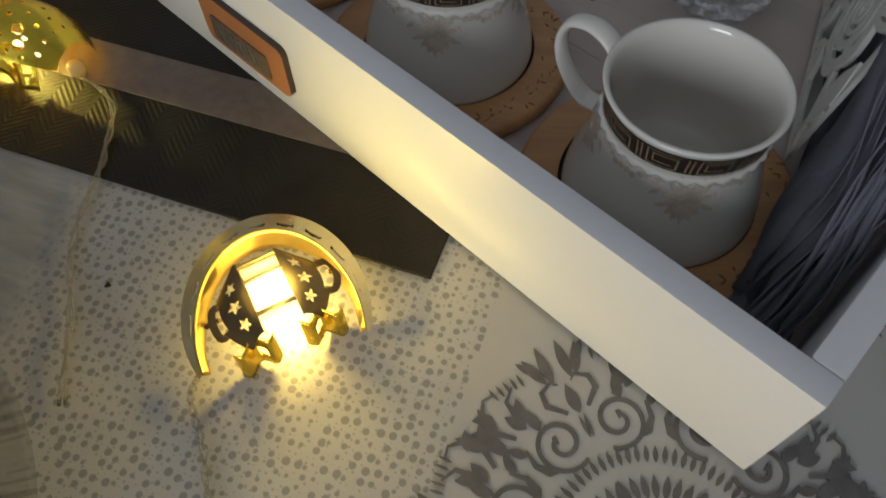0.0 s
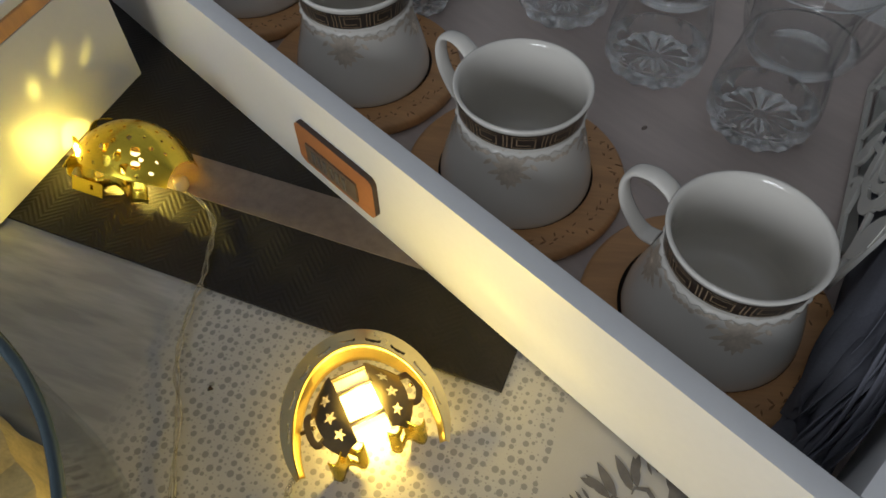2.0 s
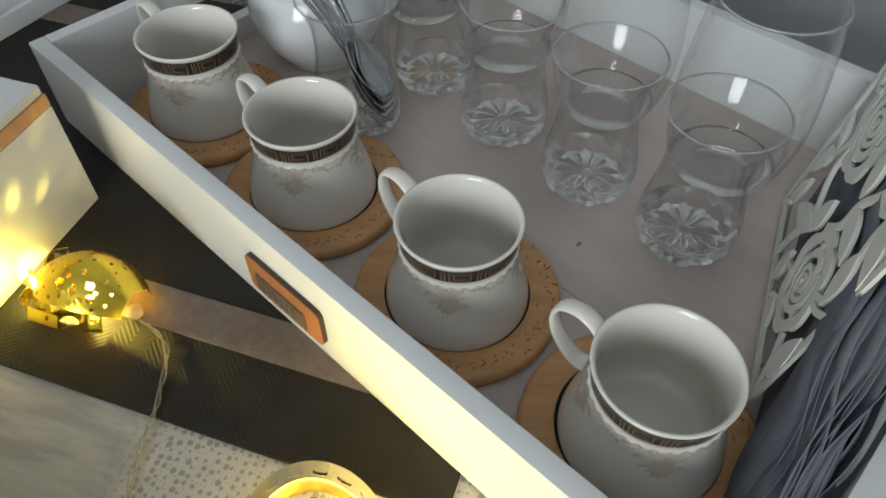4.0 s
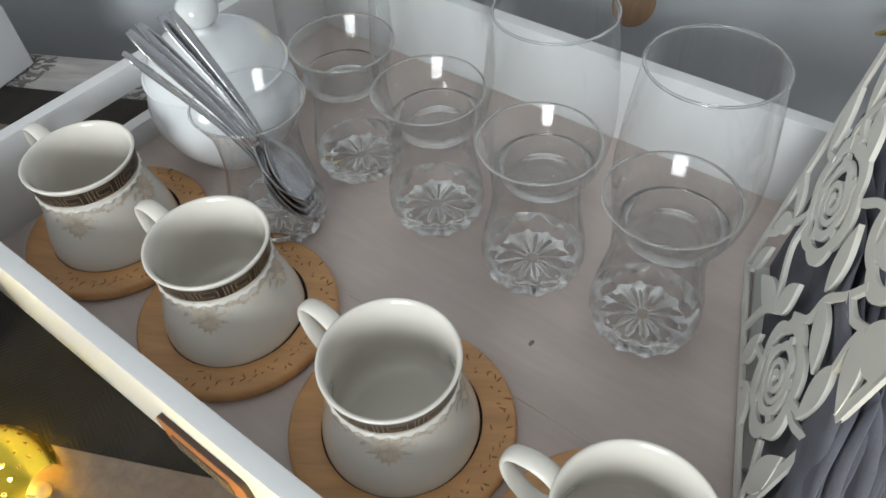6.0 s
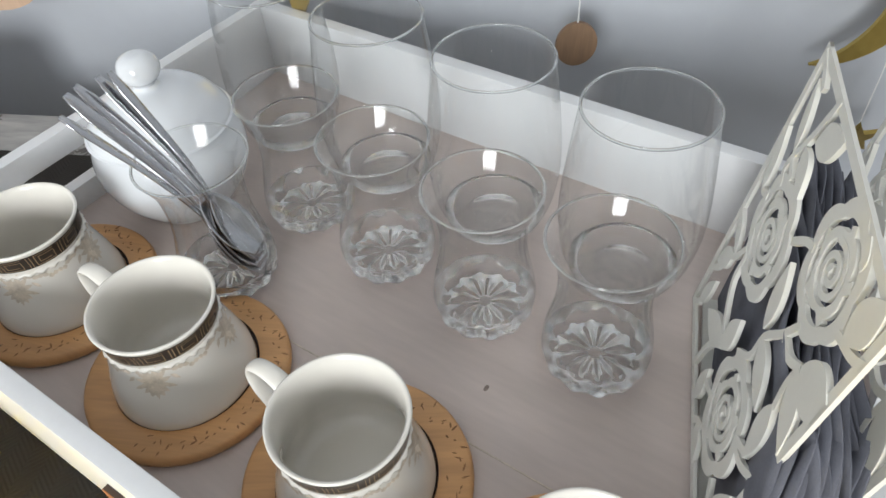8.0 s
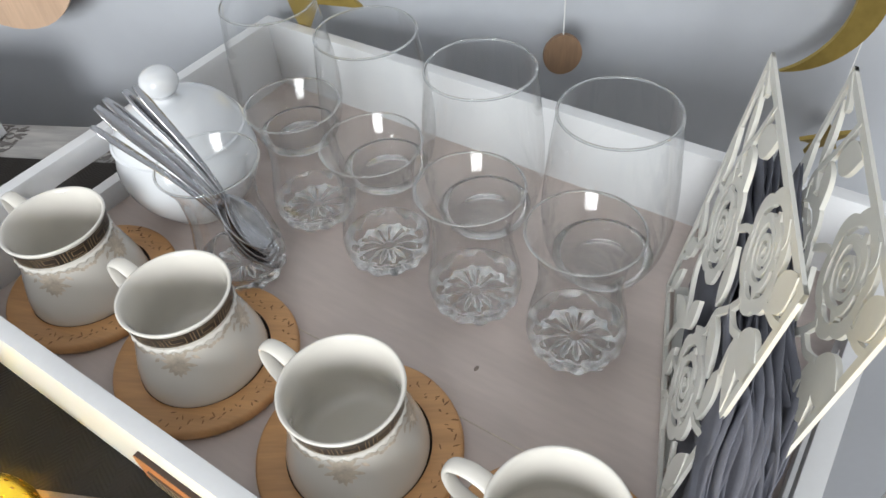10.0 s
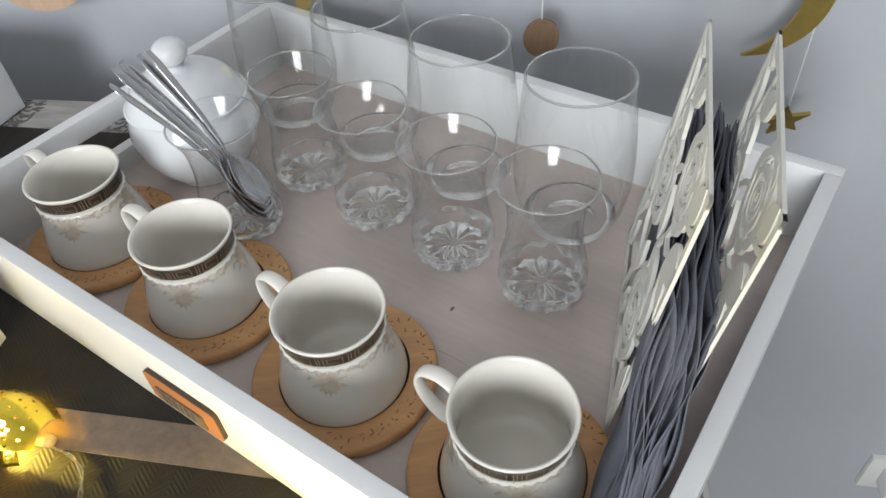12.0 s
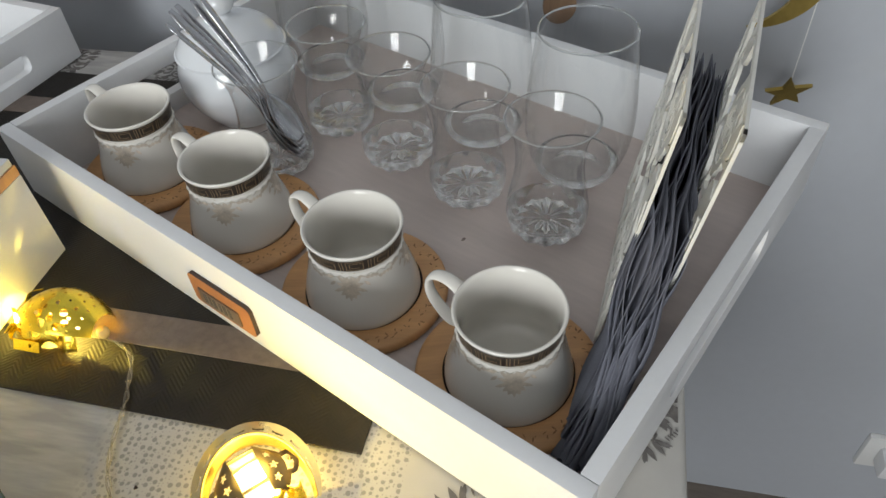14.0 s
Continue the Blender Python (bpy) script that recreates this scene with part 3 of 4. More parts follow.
def wall_with_slot(length, y0, y1, z0, z1, high):
    """A tray end board along y with a rounded hand slot through it; x from 0 to TT."""
    hole = []
    r = (z1 - z0) / 2 * 0.75
    for cx, cz, a0 in ((y1 - r, z1 - r, 0), (y0 + r, z1 - r, 90), (y0 + r, z0 + r, 180), (y1 - r, z0 + r, 270)):
        hole += [(cx + r * math.cos(radians(a0 + k * 15)), cz + r * math.sin(radians(a0 + k * 15))) for k in range(7)]
    outer = []
    # match the hole's points on the outer rectangle, quarter by quarter
    n = len(hole) // 4
    corners = [(length, high), (0.0, high), (0.0, 0.0), (length, 0.0)]
    mids = [(length, high / 2), ((y0 + y1) / 2, high), (0.0, high / 2), ((y0 + y1) / 2, 0.0)]
    for q in range(4):
        a, c, b = mids[q], corners[q], mids[(q + 1) % 4]
        for k in range(n):
            f = k / (n - 1)
            if f <= 0.5:
                g = f * 2
                outer.append((a[0] + (c[0] - a[0]) * g, a[1] + (c[1] - a[1]) * g))
            else:
                g = f * 2 - 1
                outer.append((c[0] + (b[0] - c[0]) * g, c[1] + (b[1] - c[1]) * g))
    bm = bmesh.new()
    N = len(hole)
    rings = [[bm.verts.new((x, p[0], p[1])) for p in pts] for x, pts in ((0, hole), (0, outer), (TT, outer), (TT, hole))]
    for a, b in ((0, 1), (1, 2), (2, 3), (3, 0)):
        for i in range(N):
            j = (i + 1) % N
            vs = (rings[a][i], rings[a][j], rings[b][j], rings[b][i])
            try:
                bm.faces.new(vs)
            except ValueError:
                pass
    bmesh.ops.remove_doubles(bm, verts=bm.verts[:], dist=1e-5)
    es = [e for e in bm.edges if len(e.link_faces) == 2 and e.calc_face_angle(0) > radians(50)]
    bmesh.ops.bevel(bm, geom=es, offset=0.0012, segments=2, affect="EDGES", profile=0.7)
    return bm


tray = thing("serving_tray", "white painted wooden serving tray with a taupe base", "tray", pose(0, 0, 0.0022))
TH -= 0.0022
sharp(part("front_board", blocks((-TL, 0, 0, TT, 0, TH), bevel=0.0012), WHITE_PAINT, tray))
sharp(part("back_board", blocks((-TL, 0, TW - TT, TW, 0, TH), bevel=0.0012), WHITE_PAINT, tray))
inner = TW - 2 * TT
for name, x in (("end_board", -TL), ("end_board", -TT)):
    ob = sharp(part(name, wall_with_slot(inner - 0.0004, 0.088, 0.232, 0.020, 0.046, TH), WHITE_PAINT, tray, "white end board with a hand slot"))
    ob.location = (x, TT + 0.0002, 0)
part("base_board", blocks((-TL + TT, -TT, TT, TW - TT, 0.0002, TF - 0.0022), bevel=0), TRAY_FLOOR, tray, "taupe wood-grain base board")
knot = lathe([(0, 0.0002), (0.0016, 0.0002), (0.0026, 0.0001), (0.003, 0)], 16)
ob = part("wood_knot", knot, KNOT, tray, "small dark knot")
ob.location = (-0.1845, 0.1545, TF - 0.0021)
ob.scale = (0.42, 0.75, 1)
part("base_joint", blocks((-TL + TT, -TT, 0.1210, 0.1218, TF - 0.0022, TF - 0.0019), bevel=0), MOTIF, tray, "fine pale joint line")

# the name tag on the front board
tag = thing("wooden_tag", "tan wooden tag with a metal label on the tray", "tag", pose(-0.2625, -0.0001, 0.0305, 90, 0, 0))


def rounded(w, h, r, n=5):
    out = []
    for cx, cy, a0 in ((w / 2 - r, h / 2 - r, 0), (-w / 2 + r, h / 2 - r, 90), (-w / 2 + r, -h / 2 + r, 180), (w / 2 - r, -h / 2 + r, 270)):
        out += [(cx + r * math.cos(radians(a0 + k * 90 / n)), cy + r * math.sin(radians(a0 + k * 90 / n))) for k in range(n + 1)]
    return out


part("tag_edge", plate(rounded(0.060, 0.0275, 0.004), 0, 0.0028), TAG_EDGE, tag, "dark burnt edge")
part("tag_face", plate(rounded(0.0599, 0.0274, 0.004), 0.0028, 0.0032), LEATHER, tag)
lab = part("metal_label", plate(rounded(0.040, 0.0135, 0.001), 0.0032, 0.0042), TAG_PLATE, tag, "grey metal label with worn writing")
lab.location = (-0.002, -0.003, 0)
for k, (bx, bw) in enumerate(((-0.0135, 0.003), (-0.009, 0.0022), (-0.0045, 0.003), (0.001, 0.002), (0.0055, 0.003), (0.0105, 0.0026))):
    part("writing_bar", plate([(bx - bw / 2, -0.0042), (bx + bw / 2, -0.0042), (bx + bw / 2, 0.0042), (bx - bw / 2, 0.0042)], 0.0042, 0.0044), INK, lab)

# ---- coffee cups on wooden coasters ----
CUP = [(0.0, 0.0012), (0.030, 0.0012), (0.0345, 0.0), (0.0378, 0.0004), (0.0391, 0.0018), (0.0393, 0.0040), (0.0387, 0.0090), (0.0371, 0.0160), (0.0350, 0.0235), (0.0328, 0.0310), (0.0310, 0.0380), (0.0301, 0.0432), (0.0299, 0.0470), (0.0303, 0.0520), (0.0312, 0.0565), (0.0321, 0.0594), (0.0326, 0.0604), (0.0325, 0.0611), (0.0317, 0.0615), (0.0307, 0.0610), (0.0298, 0.0590), (0.0291, 0.0555), (0.0284, 0.0500), (0.0285, 0.0440), (0.0294, 0.0370), (0.0312, 0.0280), (0.0332, 0.0180), (0.0335, 0.0110), (0.0308, 0.0060), (0.0250, 0.0045), (0.0, 0.0042)]


def outer_r(z):
    pts = CUP[4:17]
    for (r0, z0), (r1, z1) in zip(pts, pts[1:]):
        if z0 <= z <= z1:
            return r0 + (r1 - r0) * (z - z0) / (z1 - z0)
    return pts[-1][0]


def wrap(bm, lift):
    """Lays a flat bmesh (x: arc length at the waist, y: height) round the cup."""
    for v in bm.verts:
        a = v.co.x / 0.0290
        r = outer_r(v.co.y) + lift + v.co.z
        v.co = Vector((r * math.cos(a), r * math.sin(a), v.co.y))
    return bm


def quads(rects):
    """Flat rectangles (x0, x1, y0, y1), cut fine enough to be wrapped."""
    bm = bmesh.new()
    for x0, x1, y0, y1 in rects:
        nx, ny = max(1, int((x1 - x0) / 0.0015)), max(1, int((y1 - y0) / 0.0025))
        g = [[bm.verts.new((x0 + (x1 - x0) * i / nx, y0 + (y1 - y0) * j / ny, 0)) for j in range(ny + 1)] for i in range(nx + 1)]
        for i in range(nx):
            for j in range(ny):
                bm.faces.new((g[i][j], g[i + 1][j], g[i + 1][j + 1], g[i][j + 1]))
    return bm


def coffee_cup(at):
    cup = thing("coffee_cup", "white porcelain coffee cup with a dark key band", "cup", at, group="cups on the tray")
    part("body", lathe(CUP, 64), PORCELAIN, cup, smooth=True)
    circ = 2 * math.pi * 0.0290
    b0, b1 = 0.0484, 0.0586
    part("band", wrap(quads([(0, circ - 1e-5, b0, b1)]), 0.00025), BAND, cup, "dark brown glazed band", smooth=True)
    n = 11
    step = circ / n
    t = 0.00050
    rects = []
    for i in range(n):
        x = i * step
        rects += [(x + 0.0008, x + 0.0008 + t, b0 + 0.0008, b1 - 0.0008), (x + 0.0024, x + 0.0024 + t, b0 + 0.0008, b1 - 0.0008)]
        a, c, lo, hi = x + 0.0045, x + step - 0.0018, b0 + 0.0009, b1 - 0.0009
        rects += [(a, c, hi - t, hi), (a, a + t, lo, hi - t), (a + t, c, lo, lo + t), (c - t, c, lo + t, hi - 0.0018), (a + 0.0020, c - t, hi - 0.0018 - t, hi - 0.0018), (a + 0.0020, a + 0.0020 + t, lo + 0.0018, hi - 0.0018 - t), (a + 0.0020 + t, c - 0.0020, lo + 0.0018, lo + 0.0018 + t)]
    part("key_pattern", wrap(quads(rects), 0.0005), KEY, cup, "cream key pattern")["kind"] = "stuff"
    part("fillet", wrap(quads([(0, circ - 1e-5, b0 - 0.0013, b0 - 0.0006)]), 0.0004), PORCELAIN, cup, "raised white line", smooth=True)
    part("scallop_ring", lathe([(0.0300, 0.0434), (0.0309, 0.0438), (0.0312, 0.0448), (0.0309, 0.0458), (0.0300, 0.0462)], 120, lambda r, z, a: (r + 0.0004 * math.cos(30 * a) if r > 0.0302 else r, z - (0.0007 * math.cos(30 * a) if z < 0.0450 else 0))), PORCELAIN, cup, "raised white scalloped ring", smooth=True)
    # pale printed scrolls under the band
    for k in range(4):
        bm = bmesh.new()
        x0 = circ * (k + 0.38) / 4
        zz = 0.0
        def add(outline):
            nonlocal zz
            zz += 0.000004
            f = bmesh.new()
            f.faces.new([f.verts.new((x, y, zz)) for x, y in outline])
            bmesh.ops.triangulate(f, faces=f.faces[:])
            join(bm, f)
        for s in (-1, 1):
            for j in range(6):
                add(leaf(x0 + s * 0.0006, 0.0385 - 0.0012 * j, radians(90 - s * (22 + 27 * j)), 0.0098 - 0.0008 * j, 0.0030))
            for j in range(7):
                add(leaf(x0 + s * (0.0045 + 0.0026 * j), 0.0440 - 0.0007 * j + 0.0009 * math.sin(j * 2.1), radians(90 - s * (95 + 14 * math.sin(j * 1.9))), 0.0048 - 0.0003 * j, 0.0026))
            add(leaf(x0 + s * 0.0040, 0.0345, radians(90 - s * 118), 0.0062, 0.0022))
            add(leaf(x0 + s * 0.0085, 0.0395, radians(90 - s * 140), 0.0055, 0.0020))
        add(leaf(x0, 0.0425, radians(-90), 0.0170, 0.0044))
        part("printed_motif", wrap(bm, 0.00022), MOTIF, cup, "pale beige scroll print")["kind"] = "stuff"
    pts = curve_points([(-0.0306, 0, 0.0560), (-0.0360, 0, 0.0605), (-0.0435, 0, 0.0625), (-0.0515, 0, 0.0595), (-0.0550, 0, 0.0510), (-0.0530, 0, 0.0410), (-0.0465, 0, 0.0320), (-0.0400, 0, 0.0275), (-0.0336, 0, 0.0280)], 48)
    part("handle", strap(pts, 0.0048, 0.0018), PORCELAIN, cup, smooth=True)
    return cup


def strap(points, half_width, half_thick, n=14):
    """A rounded strap swept along points in the x-z plane, wide along y."""
    bm = bmesh.new()
    rings = []
    for i, p in enumerate(points):
        t = (points[min(i + 1, len(points) - 1)] - points[max(i - 1, 0)]).normalized()
        nrm = Vector((0, 1, 0)).cross(t)
        f = i / (len(points) - 1)
        w = half_width * (0.80 + 0.5 * abs(f - 0.5))
        rings.append([bm.verts.new(p + Vector((0, 1, 0)) * (w * math.cos(2 * math.pi * j / n)) + nrm * (half_thick * math.sin(2 * math.pi * j / n))) for j in range(n)])
    for a, b in zip(rings, rings[1:]):
        for j in range(n):
            bm.faces.new((a[j], a[(j + 1) % n], b[(j + 1) % n], b[j]))
    bm.faces.new(rings[0])
    bm.faces.new(rings[-1])
    return bm


def coaster(at, turn):
    c = thing("wooden_coaster", "round beech wood coaster with burnt ornaments", "coaster", at @ pose(0, 0, 0, 0, 0, turn), group="coasters on the tray")
    sharp(part("disc", lathe([(0, 0), (0.0560, 0), (0.0575, 0.0015), (0.0580, 0.0040), (0.0574, 0.0068), (0.0556, 0.0082), (0.0420, 0.0084), (0.0404, 0.0082), (0.0398, 0.0066), (0, 0.0066)], 72), BEECH, c), 50)
    part("burnt_groove", lathe([(0.0388, 0.00665), (0.0388, 0.0069), (0.0396, 0.0070), (0.0402, 0.0083), (0.0405, 0.0084), (0.0406, 0.0081), (0.0399, 0.00665)], 72), BURNT_DARK, c, "dark burnt ring")
    rng = random.Random(3)
    bm = bmesh.new()
    zt = 0.0084
    for k in range(64):
        a = radians(-100 + 200 * k / 64 + rng.uniform(-1, 1))
        r = rng.uniform(0.0445, 0.0535)
        zt += 0.0000015
        ln = rng.uniform(0.0015, 0.0045)
        join(bm, plate(leaf(r * math.cos(a), r * math.sin(a), a + rng.choice((0.3, 1.2, 1.9, -0.4)), ln, rng.uniform(0.0005, 0.0011)), 0.0080, zt + 0.00006))
    part("burnt_ornament", bm, BURNT, c, "faint burnt ornament")["kind"] = "stuff"
    return c


CUP_AT = [(-0.4475, 0.0730), (-0.3315, 0.0722), (-0.2090, 0.0725), (-0.0890, 0.0708)]
for i, (x, y) in enumerate(CUP_AT):
    m = pose(x - 0.0010, y + 0.0012, TF)
    if i == 0:
        first_coaster = coaster(m, 20)
        first_cup = coffee_cup(pose(x, y, TF + 0.0069, 0, 0, 1))
    else:
        copy_thing(first_coaster, m @ pose(0, 0, 0, 0, 0, 20 + 7 * i))
        copy_thing(first_cup, pose(x, y, TF + 0.0069, 0, 0, 1 + (0, 2, -1, 3)[i]))

# ---- glasses ----


def smooth_profile(keys, n):
    return [(max(0.0, p.x), p.y) for p in curve_points([(r, z, 0) for r, z in keys], n)]


def tea_glass(at):
    g = thing("tea_glass", "clear waisted tea glass with a star-cut base", "glass", at, group="tea glasses on the tray")
    out = smooth_profile([(0.0250, 0.0010), (0.0282, 0.0050), (0.0300, 0.0140), (0.0294, 0.0240), (0.0274, 0.0350), (0.0252, 0.0460), (0.0241, 0.0560), (0.0242, 0.0680), (0.0260, 0.0810), (0.0322, 0.0945)], 40)
    ins = smooth_profile([(0.0308, 0.0945), (0.0246, 0.0820), (0.0228, 0.0690), (0.0228, 0.0560), (0.0238, 0.0460), (0.0258, 0.0350), (0.0276, 0.0240), (0.0274, 0.0160), (0.0235, 0.0115), (0.0120, 0.0098), (0.0, 0.0095)], 34)
    base = [(0.0, 0.0032), (0.0030, 0.0032), (0.0042, 0.0022), (0.0075, 0.0014), (0.0120, 0.0010), (0.0170, 0.0012), (0.0210, 0.0010), (0.0232, 0.0)]

    def wave(r, z, a):
        if z < 0.0035 and 0.004 < r < 0.0225:
            return r, z + 0.0052 * abs(math.sin(6 * a)) ** 0.8 * math.sin(math.pi * (r - 0.004) / 0.0185) ** 0.7
        if z < 0.0125 and r > 0.0225:
            return r + 0.0014 * (math.cos(12 * a)) * (1 - z / 0.0125), z
        return r, z
    cut = 10                     # the thick foot below, the thin bowl above
    foot = base + out[:cut] + [(out[cut - 1][0] - 0.0012, out[cut - 1][1])] + ins[-8:]
    sharp(part("foot", lathe(foot, 96, wave), GLASS, g, "thick star-cut glass foot"), 24)
    part("bowl", lathe(out[cut - 1:], 72), THIN_GLASS, g, smooth=True)
    part("rim", lathe([(0.0322, 0.0945), (0.0326, 0.0951), (0.0320, 0.0957), (0.0313, 0.0956), (0.0310, 0.0950), (0.0315, 0.0944), (0.0322, 0.0945)], 72), RIM_GLASS, g, "rounded glass rim", smooth=True)
    return g


def tumbler(at):
    g = thing("tumbler", "clear round-bellied drinking glass", "glass", at, group="tumblers on the tray")
    out = smooth_profile([(0.0235, 0.0006), (0.0300, 0.0050), (0.0375, 0.0220), (0.0412, 0.0450), (0.0410, 0.0680), (0.0385, 0.0950), (0.0352, 0.1235)], 34)
    ins = smooth_profile([(0.0338, 0.1235), (0.0372, 0.0950), (0.0396, 0.0680), (0.0398, 0.0450), (0.0362, 0.0240), (0.0290, 0.0110), (0.0150, 0.0075), (0.0, 0.0072)], 32)
    part("foot", lathe([(0.0, 0.0016), (0.0180, 0.0016), (0.0205, 0.0004)] + out[:9] + [(out[8][0] - 0.0013, out[8][1])] + ins[-10:], 72), GLASS, g, "thick glass foot", smooth=True)
    part("bowl", lathe(out[8:], 72), THIN_GLASS, g, smooth=True)
    part("rim", lathe([(0.0352, 0.1235), (0.0356, 0.1241), (0.0350, 0.1248), (0.0342, 0.1247), (0.0338, 0.1240), (0.0344, 0.1234), (0.0352, 0.1235)], 72), RIM_GLASS, g, "rounded glass rim", smooth=True)
    return g


TEA_AT = [(-0.1435, 0.2035), (-0.2155, 0.2035), (-0.2905, 0.2080), (-0.3640, 0.2165), (-0.3685, 0.1435)]
first_glass = tea_glass(pose(*TEA_AT[0], TF))
for i, (x, y) in enumerate(TEA_AT[1:]):
    copy_thing(first_glass, pose(x, y, TF, 0, 0, 9 * (i + 1)))
TUMBLER_AT = [(-0.1575, 0.2705), (-0.2500, 0.2725), (-0.3420, 0.2750), (-0.4350, 0.2770)]
first_tumbler = tumbler(pose(*TUMBLER_AT[0], TF))
for i, (x, y) in enumerate(TUMBLER_AT[1:]):
    copy_thing(first_tumbler, pose(x, y, TF, 0, 0, 40 * i))

# ---- teaspoons ----


def teaspoon(low, high, bend, roll):
    """A spoon whose bowl stands at low and whose handle ends at high."""
    s = thing("teaspoon", "polished steel teaspoon standing in a tea glass", "spoon", None, group="spoons in the glass")
    low, high = Vector(low), Vector(high)
    d = (high - low).normalized()
    side = d.cross(Vector((0, 0, 1))).normalized()
    side = Matrix.Rotation(radians(roll), 3, d) @ side
    nrm = side.cross(d)
    L = (high - low).length
    # bowl: a shallow shell
    bm = bmesh.new()
    rows = []
    for i in range(15):
        f = i / 14
        wdt = 0.0145 * math.sin(math.pi * min(1, 0.06 + f * 0.90)) ** 0.62
        row = []
        for j in range(9):
            q = j / 8 * 2 - 1
            depth = -0.0052 * (1 - q * q) * math.sin(math.pi * (0.08 + 0.84 * f))
            row.append(bm.verts.new(low + d * (-0.025 + 0.047 * f) + side * (wdt * q) + nrm * (depth + 0.001)))
        rows.append(row)
    for a, b in zip(rows, rows[1:]):
        for j in range(8):
            bm.faces.new((a[j], b[j], b[j + 1], a[j + 1]))
    thicken(bm, 0.0009)
    part("bowl", bm, STEEL, s, smooth=True)
    pts = curve_points([low + d * 0.0205, low + d * 0.035 + nrm * bend, low + d * (L * 0.55) + nrm * bend * 1.2, high], 26)
    bm = bmesh.new()
    rings = []
    for i, p in enumerate(pts):
        f = i / (len(pts) - 1)
        w, th = 0.0017 + 0.0032 * f ** 1.6 - (0.0025 * max(0, f - 0.93) / 0.07), 0.0011 - 0.0002 * f
        rings.append([bm.verts.new(p + side * (w * math.cos(2 * math.pi * j / 10)) + nrm * (th * math.sin(2 * math.pi * j / 10))) for j in range(10)])
    for a, b in zip(rings, rings[1:]):
        for j in range(10):
            bm.faces.new((a[j], a[(j + 1) % 10], b[(j + 1) % 10], b[j]))
    bm.faces.new(rings[0])
    bm.faces.new(rings[-1])
    part("handle", bm, STEEL, s, smooth=True)
    return s


for low, high, bend, roll in (
    ((-0.3545, 0.1430, 0.0360), (-0.4080, 0.1065, 0.1370), 0.004, 10),
    ((-0.3550, 0.1450, 0.0405), (-0.4195, 0.1190, 0.1390), 0.004, -8),
    ((-0.3560, 0.1470, 0.0450), (-0.4190, 0.1390, 0.1390), 0.003, 14),
    ((-0.3570, 0.1480, 0.0495), (-0.4150, 0.1445, 0.1400), 0.002, 26),
    ((-0.3575, 0.1460, 0.0540), (-0.4240, 0.1280, 0.1380), 0.002, 2),
):
    teaspoon(low, high, bend, roll)

# ---- sugar bowl ----
bowl = thing("sugar_bowl", "white porcelain sugar bowl with a knobbed lid", "bowl", pose(-0.4500, 0.1805, TF))
bowl.scale = (1, 1, 0.93)
part("body", lathe(smooth_profile([(0.0, 0.0015), (0.0260, 0.0), (0.0330, 0.0060), (0.0440, 0.0220), (0.0500, 0.0400), (0.0500, 0.0550), (0.0455, 0.0680), (0.0430, 0.0720)], 40) + [(0.0405, 0.0720), (0.0440, 0.0600), (0.0460, 0.0420), (0.0300, 0.0100), (0, 0.0070)], 72), PORCELAIN_WHITE, bowl, smooth=True)
lid = part("lid", lathe(smooth_profile([(0.0, 0.0700), (0.0440, 0.0724), (0.0462, 0.0740), (0.0440, 0.0790), (0.0370, 0.0890), (0.0240, 0.0975), (0.0100, 0.1010), (0.0070, 0.1040)], 36), 72), PORCELAIN_WHITE, bowl, smooth=True)
part("knob", lathe(smooth_profile([(0.0068, 0.1030), (0.0070, 0.1050), (0.0110, 0.1090), (0.0132, 0.1150), (0.0115, 0.1215), (0.0062, 0.1255), (0.0, 0.1264)], 30), 40), PORCELAIN_WHITE, lid, smooth=True)

# ---- napkin holder ----
HOLD = thing("napkin_holder", "cream napkin holder of cut-out rose lattice boards", "napkin holder", pose(0, 0, TF))


